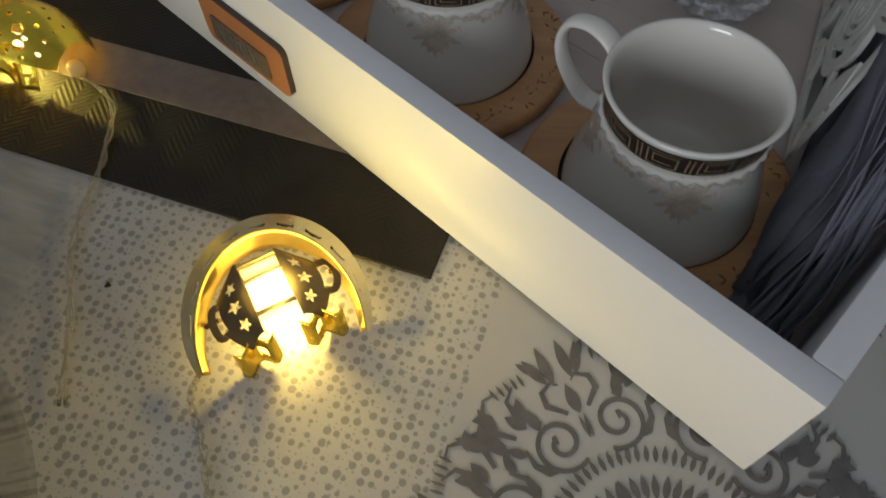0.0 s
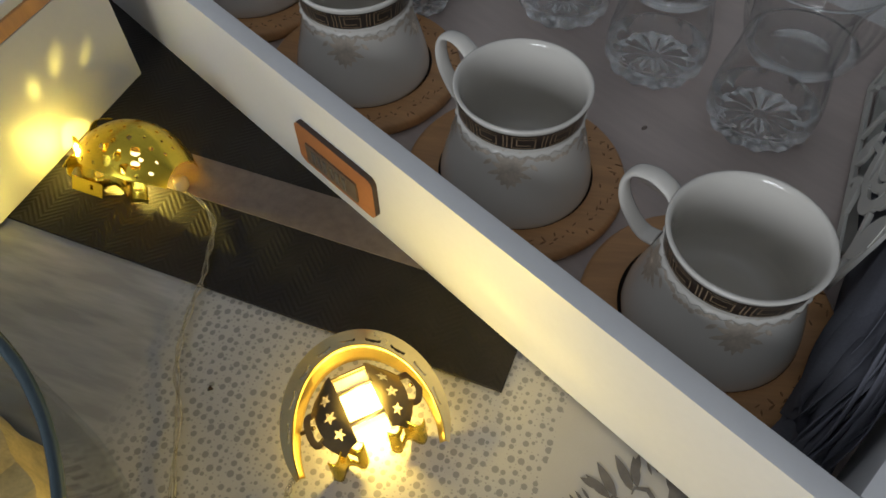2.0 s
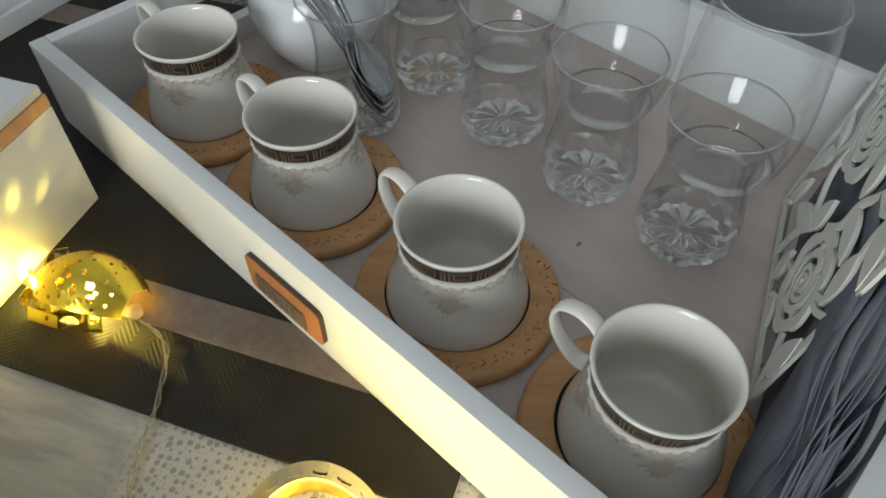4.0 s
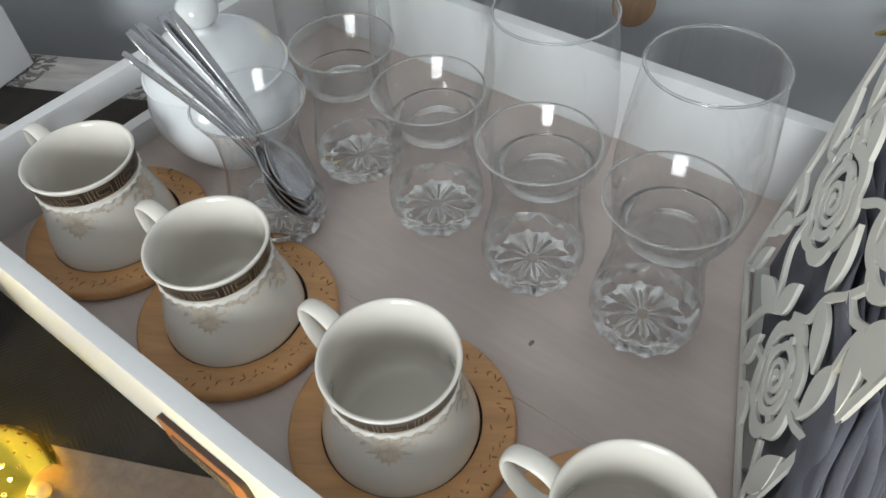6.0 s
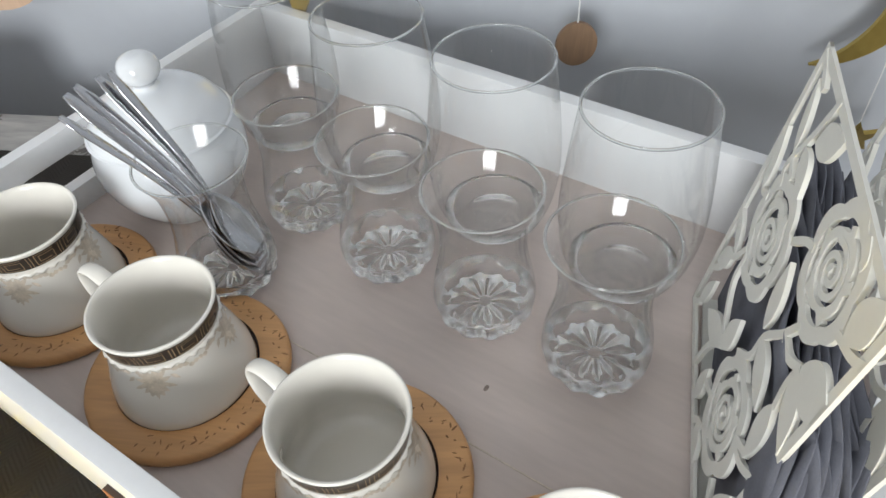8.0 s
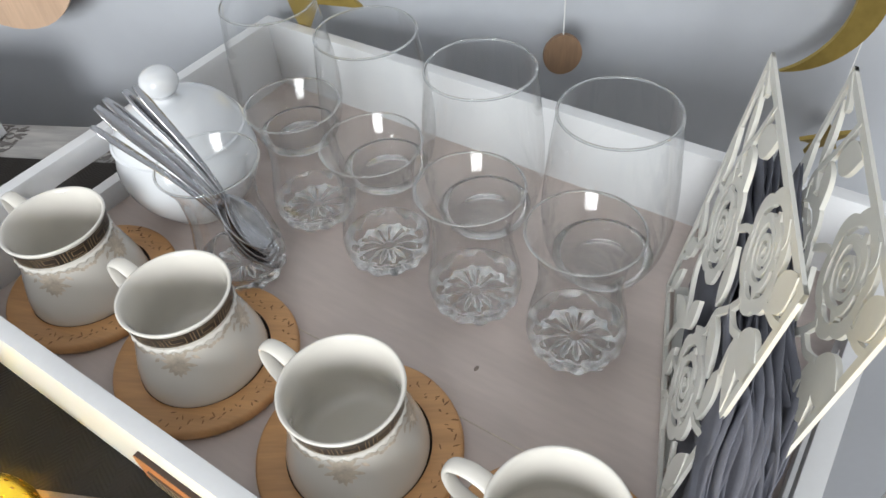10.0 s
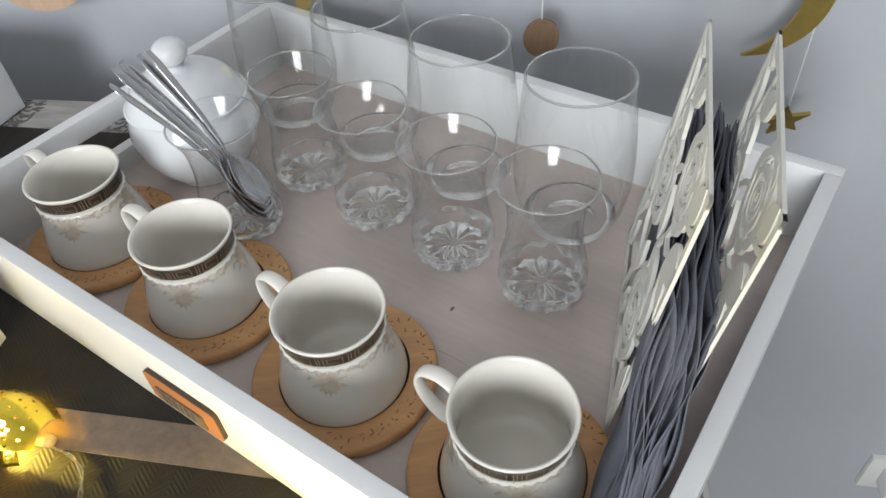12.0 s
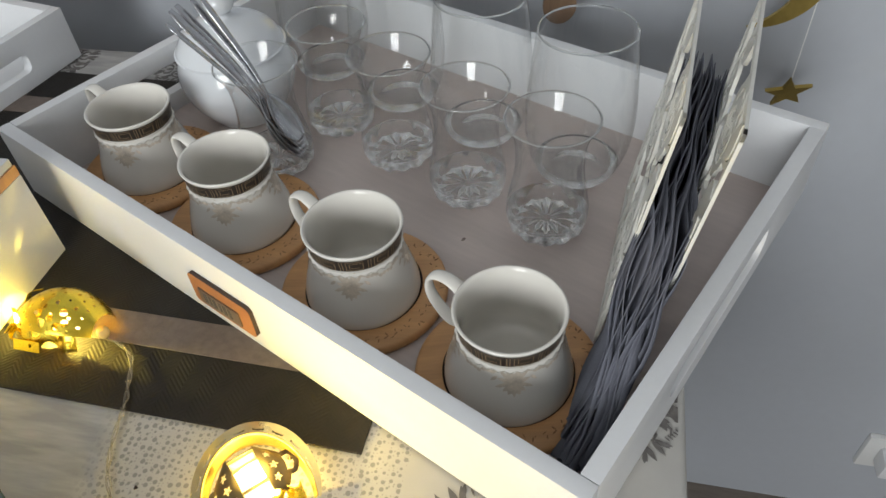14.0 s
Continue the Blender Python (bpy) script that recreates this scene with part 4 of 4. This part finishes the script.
def lattice():
    """A board of roses, leaves and stems cut out within a frame; lies in x-y, in metres."""
    W, H = 0.160, 0.171
    pieces = []
    z = [0.0020]

    def begin(name):
        pieces.append((name, bmesh.new()))

    def lay(shape_maker, *a):
        z[0] += 0.000006
        join(pieces[-1][1], shape_maker(*a, 0.0004 - z[0] * 0.1, z[0]))
    begin("side_board")
    fw = 0.0046
    for o in ([(0, 0), (W, 0), (W, fw), (0, fw)], [(0, H - fw), (W, H - fw), (W, H), (0, H)], [(0, 0), (fw, 0), (fw, H), (0, H)], [(W - fw, 0), (W, 0), (W, H), (W - fw, H)]):
        lay(plate, o)

    def arc(cx, cy, r, a0, a1, bulge, width):
        pts = []
        for i in range(19):
            f = i / 18
            a = a0 + (a1 - a0) * f
            q = r * (1 + bulge * math.sin(math.pi * f))
            pts.append((cx + q * math.cos(a), cy + q * math.sin(a)))
        lay(ribbon, pts, lambda f: width * (0.55 + 0.45 * math.sin(math.pi * f)))

    def rose(cx, cy, r, turn):
        begin("rose")
        for k in range(6):
            a = turn + k * math.pi / 3
            arc(cx, cy, r * 0.78, a - 0.62, a + 0.62, 0.13, r * 0.27)
        for k in range(4):
            a = turn + 0.4 + k * math.pi / 2
            arc(cx, cy, r * 0.50, a - 0.85, a + 0.75, 0.10, r * 0.17)
        for k in range(5):
            a = turn + 0.7 + k * 2 * math.pi / 5
            lay(ribbon, [(cx + r * 0.50 * math.cos(a), cy + r * 0.50 * math.sin(a)), (cx + r * 0.70 * math.cos(a + 0.2), cy + r * 0.70 * math.sin(a + 0.2))], r * 0.16)
        pts = []
        for i in range(50):
            f = i / 49
            a = turn + 1.0 + f * 4.1 * math.pi
            q = r * (0.05 + 0.37 * f)
            pts.append((cx + q * math.cos(a), cy + q * math.sin(a)))
        lay(ribbon, pts, r * 0.105)
        lay(ribbon, [pts[-1], (cx + r * 0.55 * math.cos(turn + 1.5), cy + r * 0.55 * math.sin(turn + 1.5))], r * 0.12)

    for q in ((0.050, 0.100, 0.0295, 0.3), (0.113, 0.144, 0.0270, 0.9), (0.110, 0.044, 0.0290, 0.0)):
        rose(*q)
    mm = 0.001
    stems = (((45, 170), (37, 147), (27, 125), (33, 116)), ((74, 121), (84, 131), (93, 136)), ((87, 62), (99, 75), (100, 90), (111, 106), (118, 120)), ((111, 107), (124, 108), (135, 116)), ((139, 142), (154, 148), (167, 159)), ((40, 78), (41, 60), (58, 48), (71, 43)), ((70, 44), (56, 26), (51, 2)), ((130, 56), (143, 60), (155, 70), (166, 74)), ((133, 28), (145, 20), (150, 13), (160, 3)), ((2, 128), (14, 102), (26, 104)), ((2, 30), (12, 40), (20, 56), (29, 66), (36, 78)), ((100, 16), (92, 10), (88, 2)), ((14, 12), (8, 6), (2, 3)), ((76, 22), (84, 26), (92, 30)), ((22, 160), (14, 164), (3, 168)), ((28, 131), (34, 128), (40, 126)), ((137, 93), (134, 104), (134, 115)), ((142, 66), (136, 62), (130, 58)), ((120, 168), (126, 164), (126, 160)))
    for st in stems:
        begin("stem")
        lay(ribbon, [(p.x, p.y) for p in curve_points([(x * mm, y * mm, 0) for x, y in st], 14)], 0.0036)
    leaves = ((28, 131, 12, 160, 8), (16, 101, 6, 131, 8), (44, 149, 68, 167, 16), (37, 142, 57, 129, 12), (27, 65, 1, 78, 8), (25, 63, 8, 41, 12), (13, 12, 22, 39, 10), (70, 43, 32, 27, 15), (70, 43, 74, 69, 14), (96, 90, 84, 119, 12), (99, 89, 129, 77, 13), (135, 118, 165, 127, 21), (134, 116, 157, 93, 14), (143, 145, 151, 171, 16), (136, 94, 142, 63, 13), (74, 3, 73, 28, 12), (92, 12, 113, 3, 10), (150, 13, 153, 51, 15))
    for x0, y0, x1, y1, wd in leaves:
        ln = math.hypot(x1 - x0, y1 - y0)
        begin("leaf")
        lay(plate, leaf(x0 * mm, y0 * mm, math.atan2(y1 - y0, x1 - x0), ln * mm, wd * mm))
    e = 0.0012              # the cut-outs end inside the frame
    for co, no in (((W - e, 0, 0), (1, 0, 0)), ((0, H - e, 0), (0, 1, 0)), ((e, 0, 0), (-1, 0, 0)), ((0, e, 0), (0, -1, 0))):
        for _, bm in pieces[1:]:
            bmesh.ops.bisect_plane(bm, geom=bm.verts[:] + bm.edges[:] + bm.faces[:], plane_co=co, plane_no=no, clear_outer=True)
    return pieces


def board_pose(far, lean_x, lean_y, turn=0.302):
    along = Vector((turn, -math.sqrt(1 - turn * turn), 0))
    up = Vector((lean_x, lean_y, 0.176)).normalized()
    out = along.cross(up).normalized()
    m = Matrix((along, up, out)).transposed().to_4x4()
    m.translation = Vector(far)
    return m


A_FAR, B_FAR = (-0.1103, 0.2730, 0.0016), (-0.0748, 0.2785, 0.0016)
pieces = lattice()
side_a = part("side_board", pieces[0][1], LACE, HOLD)
cut_outs = [part(name, bm, LACE, side_a) for name, bm in pieces[1:]]
side_a.matrix_local = board_pose(A_FAR, 0.0160, 0.0177)
side_b = new("side_board", side_a.data)
side_b.parent = HOLD
for piece in cut_outs:
    twin = new(piece.name.split(".")[0], piece.data)
    twin.parent = side_b
side_b.matrix_local = board_pose(B_FAR, 0.0160, 0.0177, 0.245)
bm = plate([(0, 0), (0.130, 0), (0.130, 0.030), (0, 0.030)], 0, 0.003)
base = part("base", bm, LACE, HOLD)
base.matrix_local = Matrix(((0.318, 0.948, 0, A_FAR[0] + 0.004), (-0.948, 0.318, 0, A_FAR[1]), (0, 0, -1, 0.004), (0, 0, 0, 1)))

# ---- paper napkins ----
ALONG, ACROSS = Vector((0.318, -0.948, 0)).normalized(), Vector((0.948, 0.318, 0)).normalized()
ORIGIN = Vector((-0.1025, 0.2730, TF))


def napkin(k, total):
    """One folded napkin of the standing bunch, wavy, high behind and sloping forward."""
    rng = random.Random(100 + k)
    s = k / (total - 1)
    bm = bmesh.new()
    L = 0.252 + rng.uniform(-0.014, 0.010) - 0.016 * abs(s - 0.4)
    hi = 0.122 + rng.uniform(-0.012, 0.008) - 0.004 * s
    grid = []
    n, mrows = 34, 10
    ph, ph2 = rng.uniform(0, 6), rng.uniform(0, 6)
    for i in range(n + 1):
        f = i / n
        y = L * f
        top = hi - 0.016 * f if f < 0.60 else hi - 0.0096 - (hi - 0.034) * ((f - 0.60) / 0.40) ** 1.25
        row = []
        for j in range(mrows + 1):
            g = j / mrows
            z = 0.004 + (top - 0.004) * g
            fan = 0.0030 + 0.0285 * s
            squeeze = 1.0 - 0.38 * f * f
            lean = 0.085 * z
            w = 0.0026 * math.sin(9 * f + 5 * g + ph * 0.35 + 2.2 * s) + 0.0019 * math.sin(21 * f - 7 * g + ph2 * 0.5) * (0.3 + g)
            w += 0.0024 * noise.noise(Vector((f * 7, g * 4, k * 0.6)))
            p = ORIGIN + ALONG * (y + 0.003 * math.sin(6 * g + ph)) + ACROSS * (fan * squeeze + w * (0.35 + 0.9 * f)) + Vector((lean - 0.014 * f * f * f, 0, z))
            lim = -0.0118 - 0.0100 * (1 - s)
            if p.x > lim and p.z < 0.080:
                p.x = lim
            row.append(bm.verts.new(p))
        grid.append(row)
    for a, b in zip(grid, grid[1:]):
        for j in range(mrows):
            bm.faces.new((a[j], b[j], b[j + 1], a[j + 1]))
    thicken(bm, 0.0005)
    ob = part("paper_napkin", bm, NAPKIN, None, smooth=True)
    return tagged(ob, "slate grey folded paper napkin standing in the holder", "napkin", group="napkins in the holder")


for k in range(24):
    napkin(k, 24)

# ---- second tray and lit box ----
K = Matrix(((0.242, -0.970, 0, -0.686), (-0.970, -0.242, 0, 0.154), (0, 0, 1, 0.0022), (0, 0, 0, 1)))
tray2 = thing("small_tray", "smaller white wooden tray with a hand slot", "tray", K)
L2, W2, H2 = 0.235, 0.34, 0.054
bm = wall_with_slot(L2, 0.058, 0.142, 0.016, 0.034, H2)
bmesh.ops.transform(bm, matrix=Matrix(((0, 1, 0, 0), (-1, 0, 0, TT), (0, 0, 1, 0), (0, 0, 0, 1))), verts=bm.verts[:])
sharp(part("front_board", bm, WHITE_PAINT, tray2, "white board with a hand slot"))
for nm, bx in (("back_board", (0, L2, W2 - 0.011, W2, 0, H2)), ("side_board", (0, 0.011, 0.0112, W2 - 0.0112, 0, H2)), ("side_board", (L2 - 0.011, L2, 0.0112, W2 - 0.0112, 0, H2)), ("base_board", (0.0112, L2 - 0.0112, 0.0112, W2 - 0.0112, 0.001, 0.006))):
    sharp(part(nm, blocks(bx, bevel=0.0010), WHITE_PAINT, tray2))

boxm = TBL @ pose(-0.401, 0.163, 0.0024)
lit_box = thing("lidded_box", "white painted box with a wooden lid edge", "box", boxm)
sharp(part("body", blocks((-0.115, 0, -0.21, 0, 0, 0.074), bevel=0.0012), WHITE_PAINT, lit_box))
lidp = sharp(part("lid", blocks((-0.115, 0, -0.21, 0, 0.0742, 0.0825), bevel=0.0012), BEECH, lit_box, "light wooden lid edge"))
sharp(part("lid_top", blocks((-0.114, -0.001, -0.209, -0.001, 0.0826, 0.0885), bevel=0.0012), WHITE_PAINT, lidp, "white painted lid top"))

# ---- lantern string light, lying on the cloth ----
LC = pose(-0.1570, -0.0755, 0.0, 0, 0, 72)
lantern = thing("lantern_light", "gold metal lantern string light, lit, on the cloth", "string light", LC)
lantern.scale = (0.94, 0.94, 0.94)


def sheet(fn, nu, nv, thick, keep=None):
    """A thin curved metal sheet: fn(s, t) gives its points; keep(s, t) cuts holes."""
    bm = bmesh.new()
    g = [[bm.verts.new(fn(i / nu, j / nv)) for j in range(nv + 1)] for i in range(nu + 1)]
    for i in range(nu):
        for j in range(nv):
            if keep is None or keep((i + 0.5) / nu, (j + 0.5) / nv):
                bm.faces.new((g[i][j], g[i + 1][j], g[i + 1][j + 1], g[i][j + 1]))
    bmesh.ops.delete(bm, geom=[v for v in bm.verts if not v.link_faces], context="VERTS")
    thicken(bm, thick)
    return bm


def arch_line(s):
    """Outer radius point and ring width of the lantern's arch at s from end to end."""
    a = radians(206 - 232 * s)
    up = 1.20 if math.sin(a) > 0 else 1.0
    p = Matrix.Rotation(radians(-11), 3, "Z") @ Vector((0.001 + 0.0375 * math.cos(a), 0.001 + 0.0375 * up * math.sin(a), 0))
    return p, 0.0012 + 0.0088 * math.sin(math.pi * s) ** 0.8


def arch(s, t):
    p, w = arch_line(s)
    return p * (1 - w / p.length * (1 - t)) + Vector((0, 0, 0.0035 + (0.0150 + 0.0040 * (1 - t)) * (0.35 + 0.65 * math.sin(math.pi * s))))


def arch_inner(s, t):
    p, w = arch_line(s)
    return p * (1 - (w + 0.0026 * t) / p.length) + Vector((0, 0, 0.0035 + (0.0190 - 0.0105 * t) * (0.35 + 0.65 * math.sin(math.pi * s))))


def arch_keep(s, t):
    f = (s * 11) % 1.0
    k = int(s * 11)
    if not 1 <= k <= 9:
        return True
    x, y = (f - 0.5) * 2.0, (t - 0.36) * 3.0
    moon = x * x + y * y < 0.42 and x * x + (y - 0.45) ** 2 > 0.40
    return not moon


sharp(part("arch", sheet(arch, 220, 22, 0.0005, arch_keep), GOLD_PALE, lantern, "curved gold band with crescent cut-outs"))
part("inner_band", sheet(arch_inner, 90, 4, 0.0005), GOLD_MATT, lantern, "inner gold band", smooth=True)


def in_star(x, y, cx, cy, r):
    dx, dy = x - cx, y - cy
    d, a = math.hypot(dx, dy), math.atan2(dy, dx)
    q = abs(((a / (2 * math.pi) * 5) % 1) - 0.5) * 2
    return d < r * (0.45 + 0.55 * q ** 1.4)


def wing(side):
    """A plate beside the lit panes, backlit shade in its colour, with three star holes, curved over the light."""
    def fn(s, t):
        y = -0.0185 + 0.037 * t
        out = 0.0165 * (math.sin(math.pi * min(1, max(0, 0.08 + 0.86 * t))) ** 0.6)
        x = 0.0088 + out * s
        return Vector((side * x - 0.003, y, 0.0225 - 0.0075 * s * s - 0.14 * abs(y) * s))
    def keep(s, t):
        x, y = 0.0165 * s, -0.0185 + 0.037 * t
        return not any(in_star(x, y, 0.0072, c, 0.0034) for c in (-0.0105, -0.001, 0.0085)) and not (s > 0.86 and 0.30 < t < 0.66)
    return sheet(fn, 66, 90, 0.0004, keep)


for sgn in (-1, 1):
    part("wing_plate", wing(sgn), GOLD_SHADED, lantern, "gold plate with star cut-outs, darkened as if backlit", smooth=False)
    pts = [(sgn * 0.022 - 0.003, -0.006), (sgn * 0.0265 - 0.003, -0.0075), (sgn * 0.029 - 0.002, -0.001), (sgn * 0.0275 - 0.002, 0.007), (sgn * 0.022 - 0.003, 0.0085)]
    loop = ribbon([(p.x, p.y) for p in curve_points([(x, y, 0) for x, y in pts], 20)], 0.0034, 0.0120, 0.0126)
    part("side_loop", loop, GOLD_SHADED, lantern, "small gold loop")
    part("strut", tube([Vector((sgn * 0.0255 - 0.002, 0.002, 0.0122)), Vector((sgn * 0.0305 - 0.004, 0.004, 0.0080))], 0.0011, 8), GOLD_SHADED, lantern)
    part("foot_scallop", sheet(lambda s, t, g=sgn: Vector((g * (0.006 + 0.019 * s) - 0.003, -0.0180 - 0.0030 * t - 0.0025 * math.sin(3 * math.pi * s), 0.0180 - 0.0165 * t - 0.004 * s)), 26, 6, 0.0004, lambda s, t: not (0.28 < s < 0.48 and 0.35 < t < 0.7)), GOLD, lantern, "bright folded gold edge", smooth=True)
for k, (y0, y1) in enumerate(((0.0088, 0.0160), (-0.0075, 0.0068), (-0.0175, -0.0095))):
    zc = 0.0215 if k == 1 else 0.0195
    part("pane", plate([(-0.0112, y0), (0.0052, y0), (0.0052, y1), (-0.0112, y1)], zc, zc + 0.0004), PANE if k else PANE_DIM, lantern, "brightly lit pane" if k else "dimly lit golden pane")
for y in (0.0078, -0.0085, 0.0168):
    part("bar", blocks((-0.0125, 0.0062, y - 0.0007, y + 0.0007, 0.0198, 0.0226), bevel=0.0003, seg=1), GOLD_SHADED, lantern)
part("led", lathe([(0, 0.008), (0.002, 0.0084), (0.003, 0.011), (0.0022, 0.0135), (0, 0.0142)], 16), LED, lantern, "glowing led", smooth=True)
wire_l = [Matrix.Rotation(radians(-18), 3, "Z") @ p for p in curve_points([(-0.030, -0.012, 0.004), (-0.0335, -0.017, 0.003), (-0.036, -0.024, 0.002), (-0.034, -0.034, 0.0016), (-0.031, -0.046, 0.0016), (-0.029, -0.065, 0.0016), (-0.020, -0.10, 0.0016), (0.012, -0.15, 0.0016), (0.020, -0.20, 0.0016)], 80)]


def twisted(points, gap, r, turns):
    """Two thin wires wound round each other."""
    bm = bmesh.new()
    for ph in (0, math.pi):
        line = []
        for i, p in enumerate(points):
            f = i / (len(points) - 1)
            t = (points[min(i + 1, len(points) - 1)] - points[max(i - 1, 0)]).normalized()
            side = t.cross(Vector((0, 0, 1))).normalized()
            a = turns * 2 * math.pi * f + ph
            g = gap * min(1, f * 6)
            line.append(p + side * (g * math.cos(a)) + Vector((0, 0, abs(g * math.sin(a)))))
        join(bm, tube(line, r, 7))
    return bm


part("wire", twisted(wire_l, 0.0011, 0.00065, 8), WIRE, lantern, "clear twisted wire", smooth=True)

for ob in lantern.children:
    if ob.name.split(".")[0] not in ("arch", "inner_band", "wire"):
        ob.location = (0.0050, 0.0070, 0.0015)
        ob.scale = (0.9, 0.9, 0.95)
copy_thing(lantern, pose(0.012, -0.190, 0.0, 0, 0, 130))

# ---- perforated crescent string light ----
PC = pose(-0.3590, -0.0650, 0.0022, 0, 0, 24)
moonlamp = thing("crescent_light", "gold perforated metal moon string light, lit", "string light", PC)


def shell(s, t):
    # s along the length, t from the table up over the back
    x = 0.030 - 0.062 * s
    w = 0.0275 * math.sin(math.pi * (0.12 + 0.80 * s)) ** 0.65
    a = radians(8 + 128 * t)
    return Vector((x, -0.004 + w * math.cos(math.pi - a) * -1.0, 0.0015 + 1.15 * w * math.sin(a)))


_rng = random.Random(5)
HOLES = []
for i in range(9):
    for j in range(6):
        HOLES.append((0.10 + 0.092 * i + _rng.uniform(-0.012, 0.012), 0.10 + 0.155 * j + (0.07 if i % 2 else 0) + _rng.uniform(-0.01, 0.01), _rng.choice((0.0008, 0.0010, 0.0013, 0.0009))))
for hs, ht in ((0.22, 0.86), (0.30, 0.92), (0.26, 0.74), (0.37, 0.84), (0.44, 0.90), (0.50, 0.80)):
    HOLES.append((hs, ht, 0.0021))


def shell_keep(s, t):
    x, y = 0.062 * s, 0.048 * t
    return not any((x - 0.062 * a) ** 2 + (y - 0.048 * b) ** 2 < r * r for a, b, r in HOLES)


sharp(part("perforated_shell", sheet(shell, 130, 104, 0.0004, shell_keep), GOLD, moonlamp, "gold shell pierced with small holes"), 60)
part("fold", sheet(lambda s, t: Vector((0.018 - 0.050 * s, -0.010 - 0.010 * t - 0.003 * math.sin(11 * s), 0.0215 - 0.020 * t + 0.0025 * math.sin(17 * s) * t)), 60, 8, 0.0004, lambda s, t: not (math.sin(23 * s) > 0.55 and 0.35 < t < 0.65)), GOLD, moonlamp, "crinkled bright gold strip", smooth=True)
part("end_fold", sheet(lambda s, t: Vector((-0.0285 - 0.0035 * math.sin(7 * s + 2 * t), -0.021 + 0.040 * s, 0.0005 + 0.021 * t * (0.55 + 0.45 * math.sin(math.pi * s)))), 72, 48, 0.0004, lambda s, t: (math.sin(13 * s + 4 * t) + math.sin(9 * t - 7 * s + 1.0) < 0.35)), GOLD, moonlamp, "pierced gold end piece", smooth=True)
part("flap", sheet(lambda s, t: Vector((-0.008 - 0.020 * s, -0.0215 - 0.004 * t, 0.0075 - 0.0065 * t)), 20, 8, 0.0004, lambda s, t: not (0.3 < s < 0.42 and 0.2 < t < 0.6)), GOLD, moonlamp, "small gold flap")
part("cap", lathe([(0, 0), (0.0036, 0.0002), (0.0042, 0.0025), (0.0040, 0.006), (0.0028, 0.0075), (0, 0.008)], 20), CAP, moonlamp, "clear yellow plastic led cap", smooth=True).location = (0.0285, -0.0035, 0.0015)
part("led", lathe([(0, -0.014), (0.004, -0.012), (0.0055, 0.0), (0.004, 0.012), (0, 0.014)], 18), LED, moonlamp, "glowing led bulb", smooth=True).matrix_local = pose(0.002, -0.004, 0.0115, 0, 90, 0)
inv = PC.inverted()
wpts = curve_points([inv @ Vector(p) for p in ((-0.326, -0.058, 0.006), (-0.312, -0.0555, 0.0045), (-0.297, -0.0595, 0.004), (-0.283, -0.0720, 0.004), (-0.273, -0.0815, 0.0038), (-0.2655, -0.0920, 0.003), (-0.254, -0.1055, 0.0025), (-0.240, -0.1170, 0.0025), (-0.222, -0.1270, 0.0025), (-0.190, -0.150, 0.0025))], 80)
part("wire", twisted(wpts, 0.0011, 0.00065, 5), WIRE, moonlamp, "clear twisted wire", smooth=True)

# ---- glass jar at the edge of the cloth ----
jar = thing("glass_jar", "bluish glass jar with a dried straw ring inside", "jar", pose(-0.2285, -0.2905, 0.0006))
JR = 0.1350
part("glass_wall", lathe([(0, 0), (JR - 0.005, 0), (JR - 0.002, 0.002), (JR - 0.0012, 0.077), (JR, 0.0785), (JR - 0.0012, 0.0800), (JR - 0.0042, 0.0785), (JR - 0.0045, 0.003), (0, 0.0028)], 96), JAR_GLASS, jar, smooth=True)
part("rim", lathe([(JR - 0.0042, 0.0795), (JR - 0.003, 0.0818), (JR - 0.001, 0.0818), (JR + 0.0004, 0.0800), (JR - 0.001, 0.0784), (JR - 0.0034, 0.0784), (JR - 0.0042, 0.0795)], 96), JAR_RIM, jar, "slate-blue glass rim", smooth=True)
part("straw_ring", lathe([(JR * 0.735, 0.0035), (JR * 0.74, 0.036), (JR * 0.757, 0.041), (JR * 0.82, 0.037), (JR * 0.85, 0.0035)], 150, lambda r, z, a: (r + (0.0016 * (1 if int(a * 150 / (2 * math.pi)) % 2 else -1) if r < JR * 0.76 else 0.0012 * math.sin(23 * a)), z)), LIME, jar, "yellow serrated straw ring")
part("dark_core", lathe([(0, 0.0034), (JR * 0.72, 0.0034), (JR * 0.72, 0.032), (JR * 0.5, 0.034), (0, 0.034)], 48), DARK_JAR, jar, "dark core")

# a dark crumb on the cloth
crumb = tagged(part("crumb", lathe([(0, 0), (0.0011, 0.0001), (0.0012, 0.0006), (0.0006, 0.0010), (0, 0.0011)], 9, lambda r, z, a: (r * (1 + 0.3 * math.sin(3 * a)), z)), BURNT_DARK, None), "tiny dark crumb lying on the cloth", "crumb")
crumb.location = (-0.223, -0.111, 0.0001)
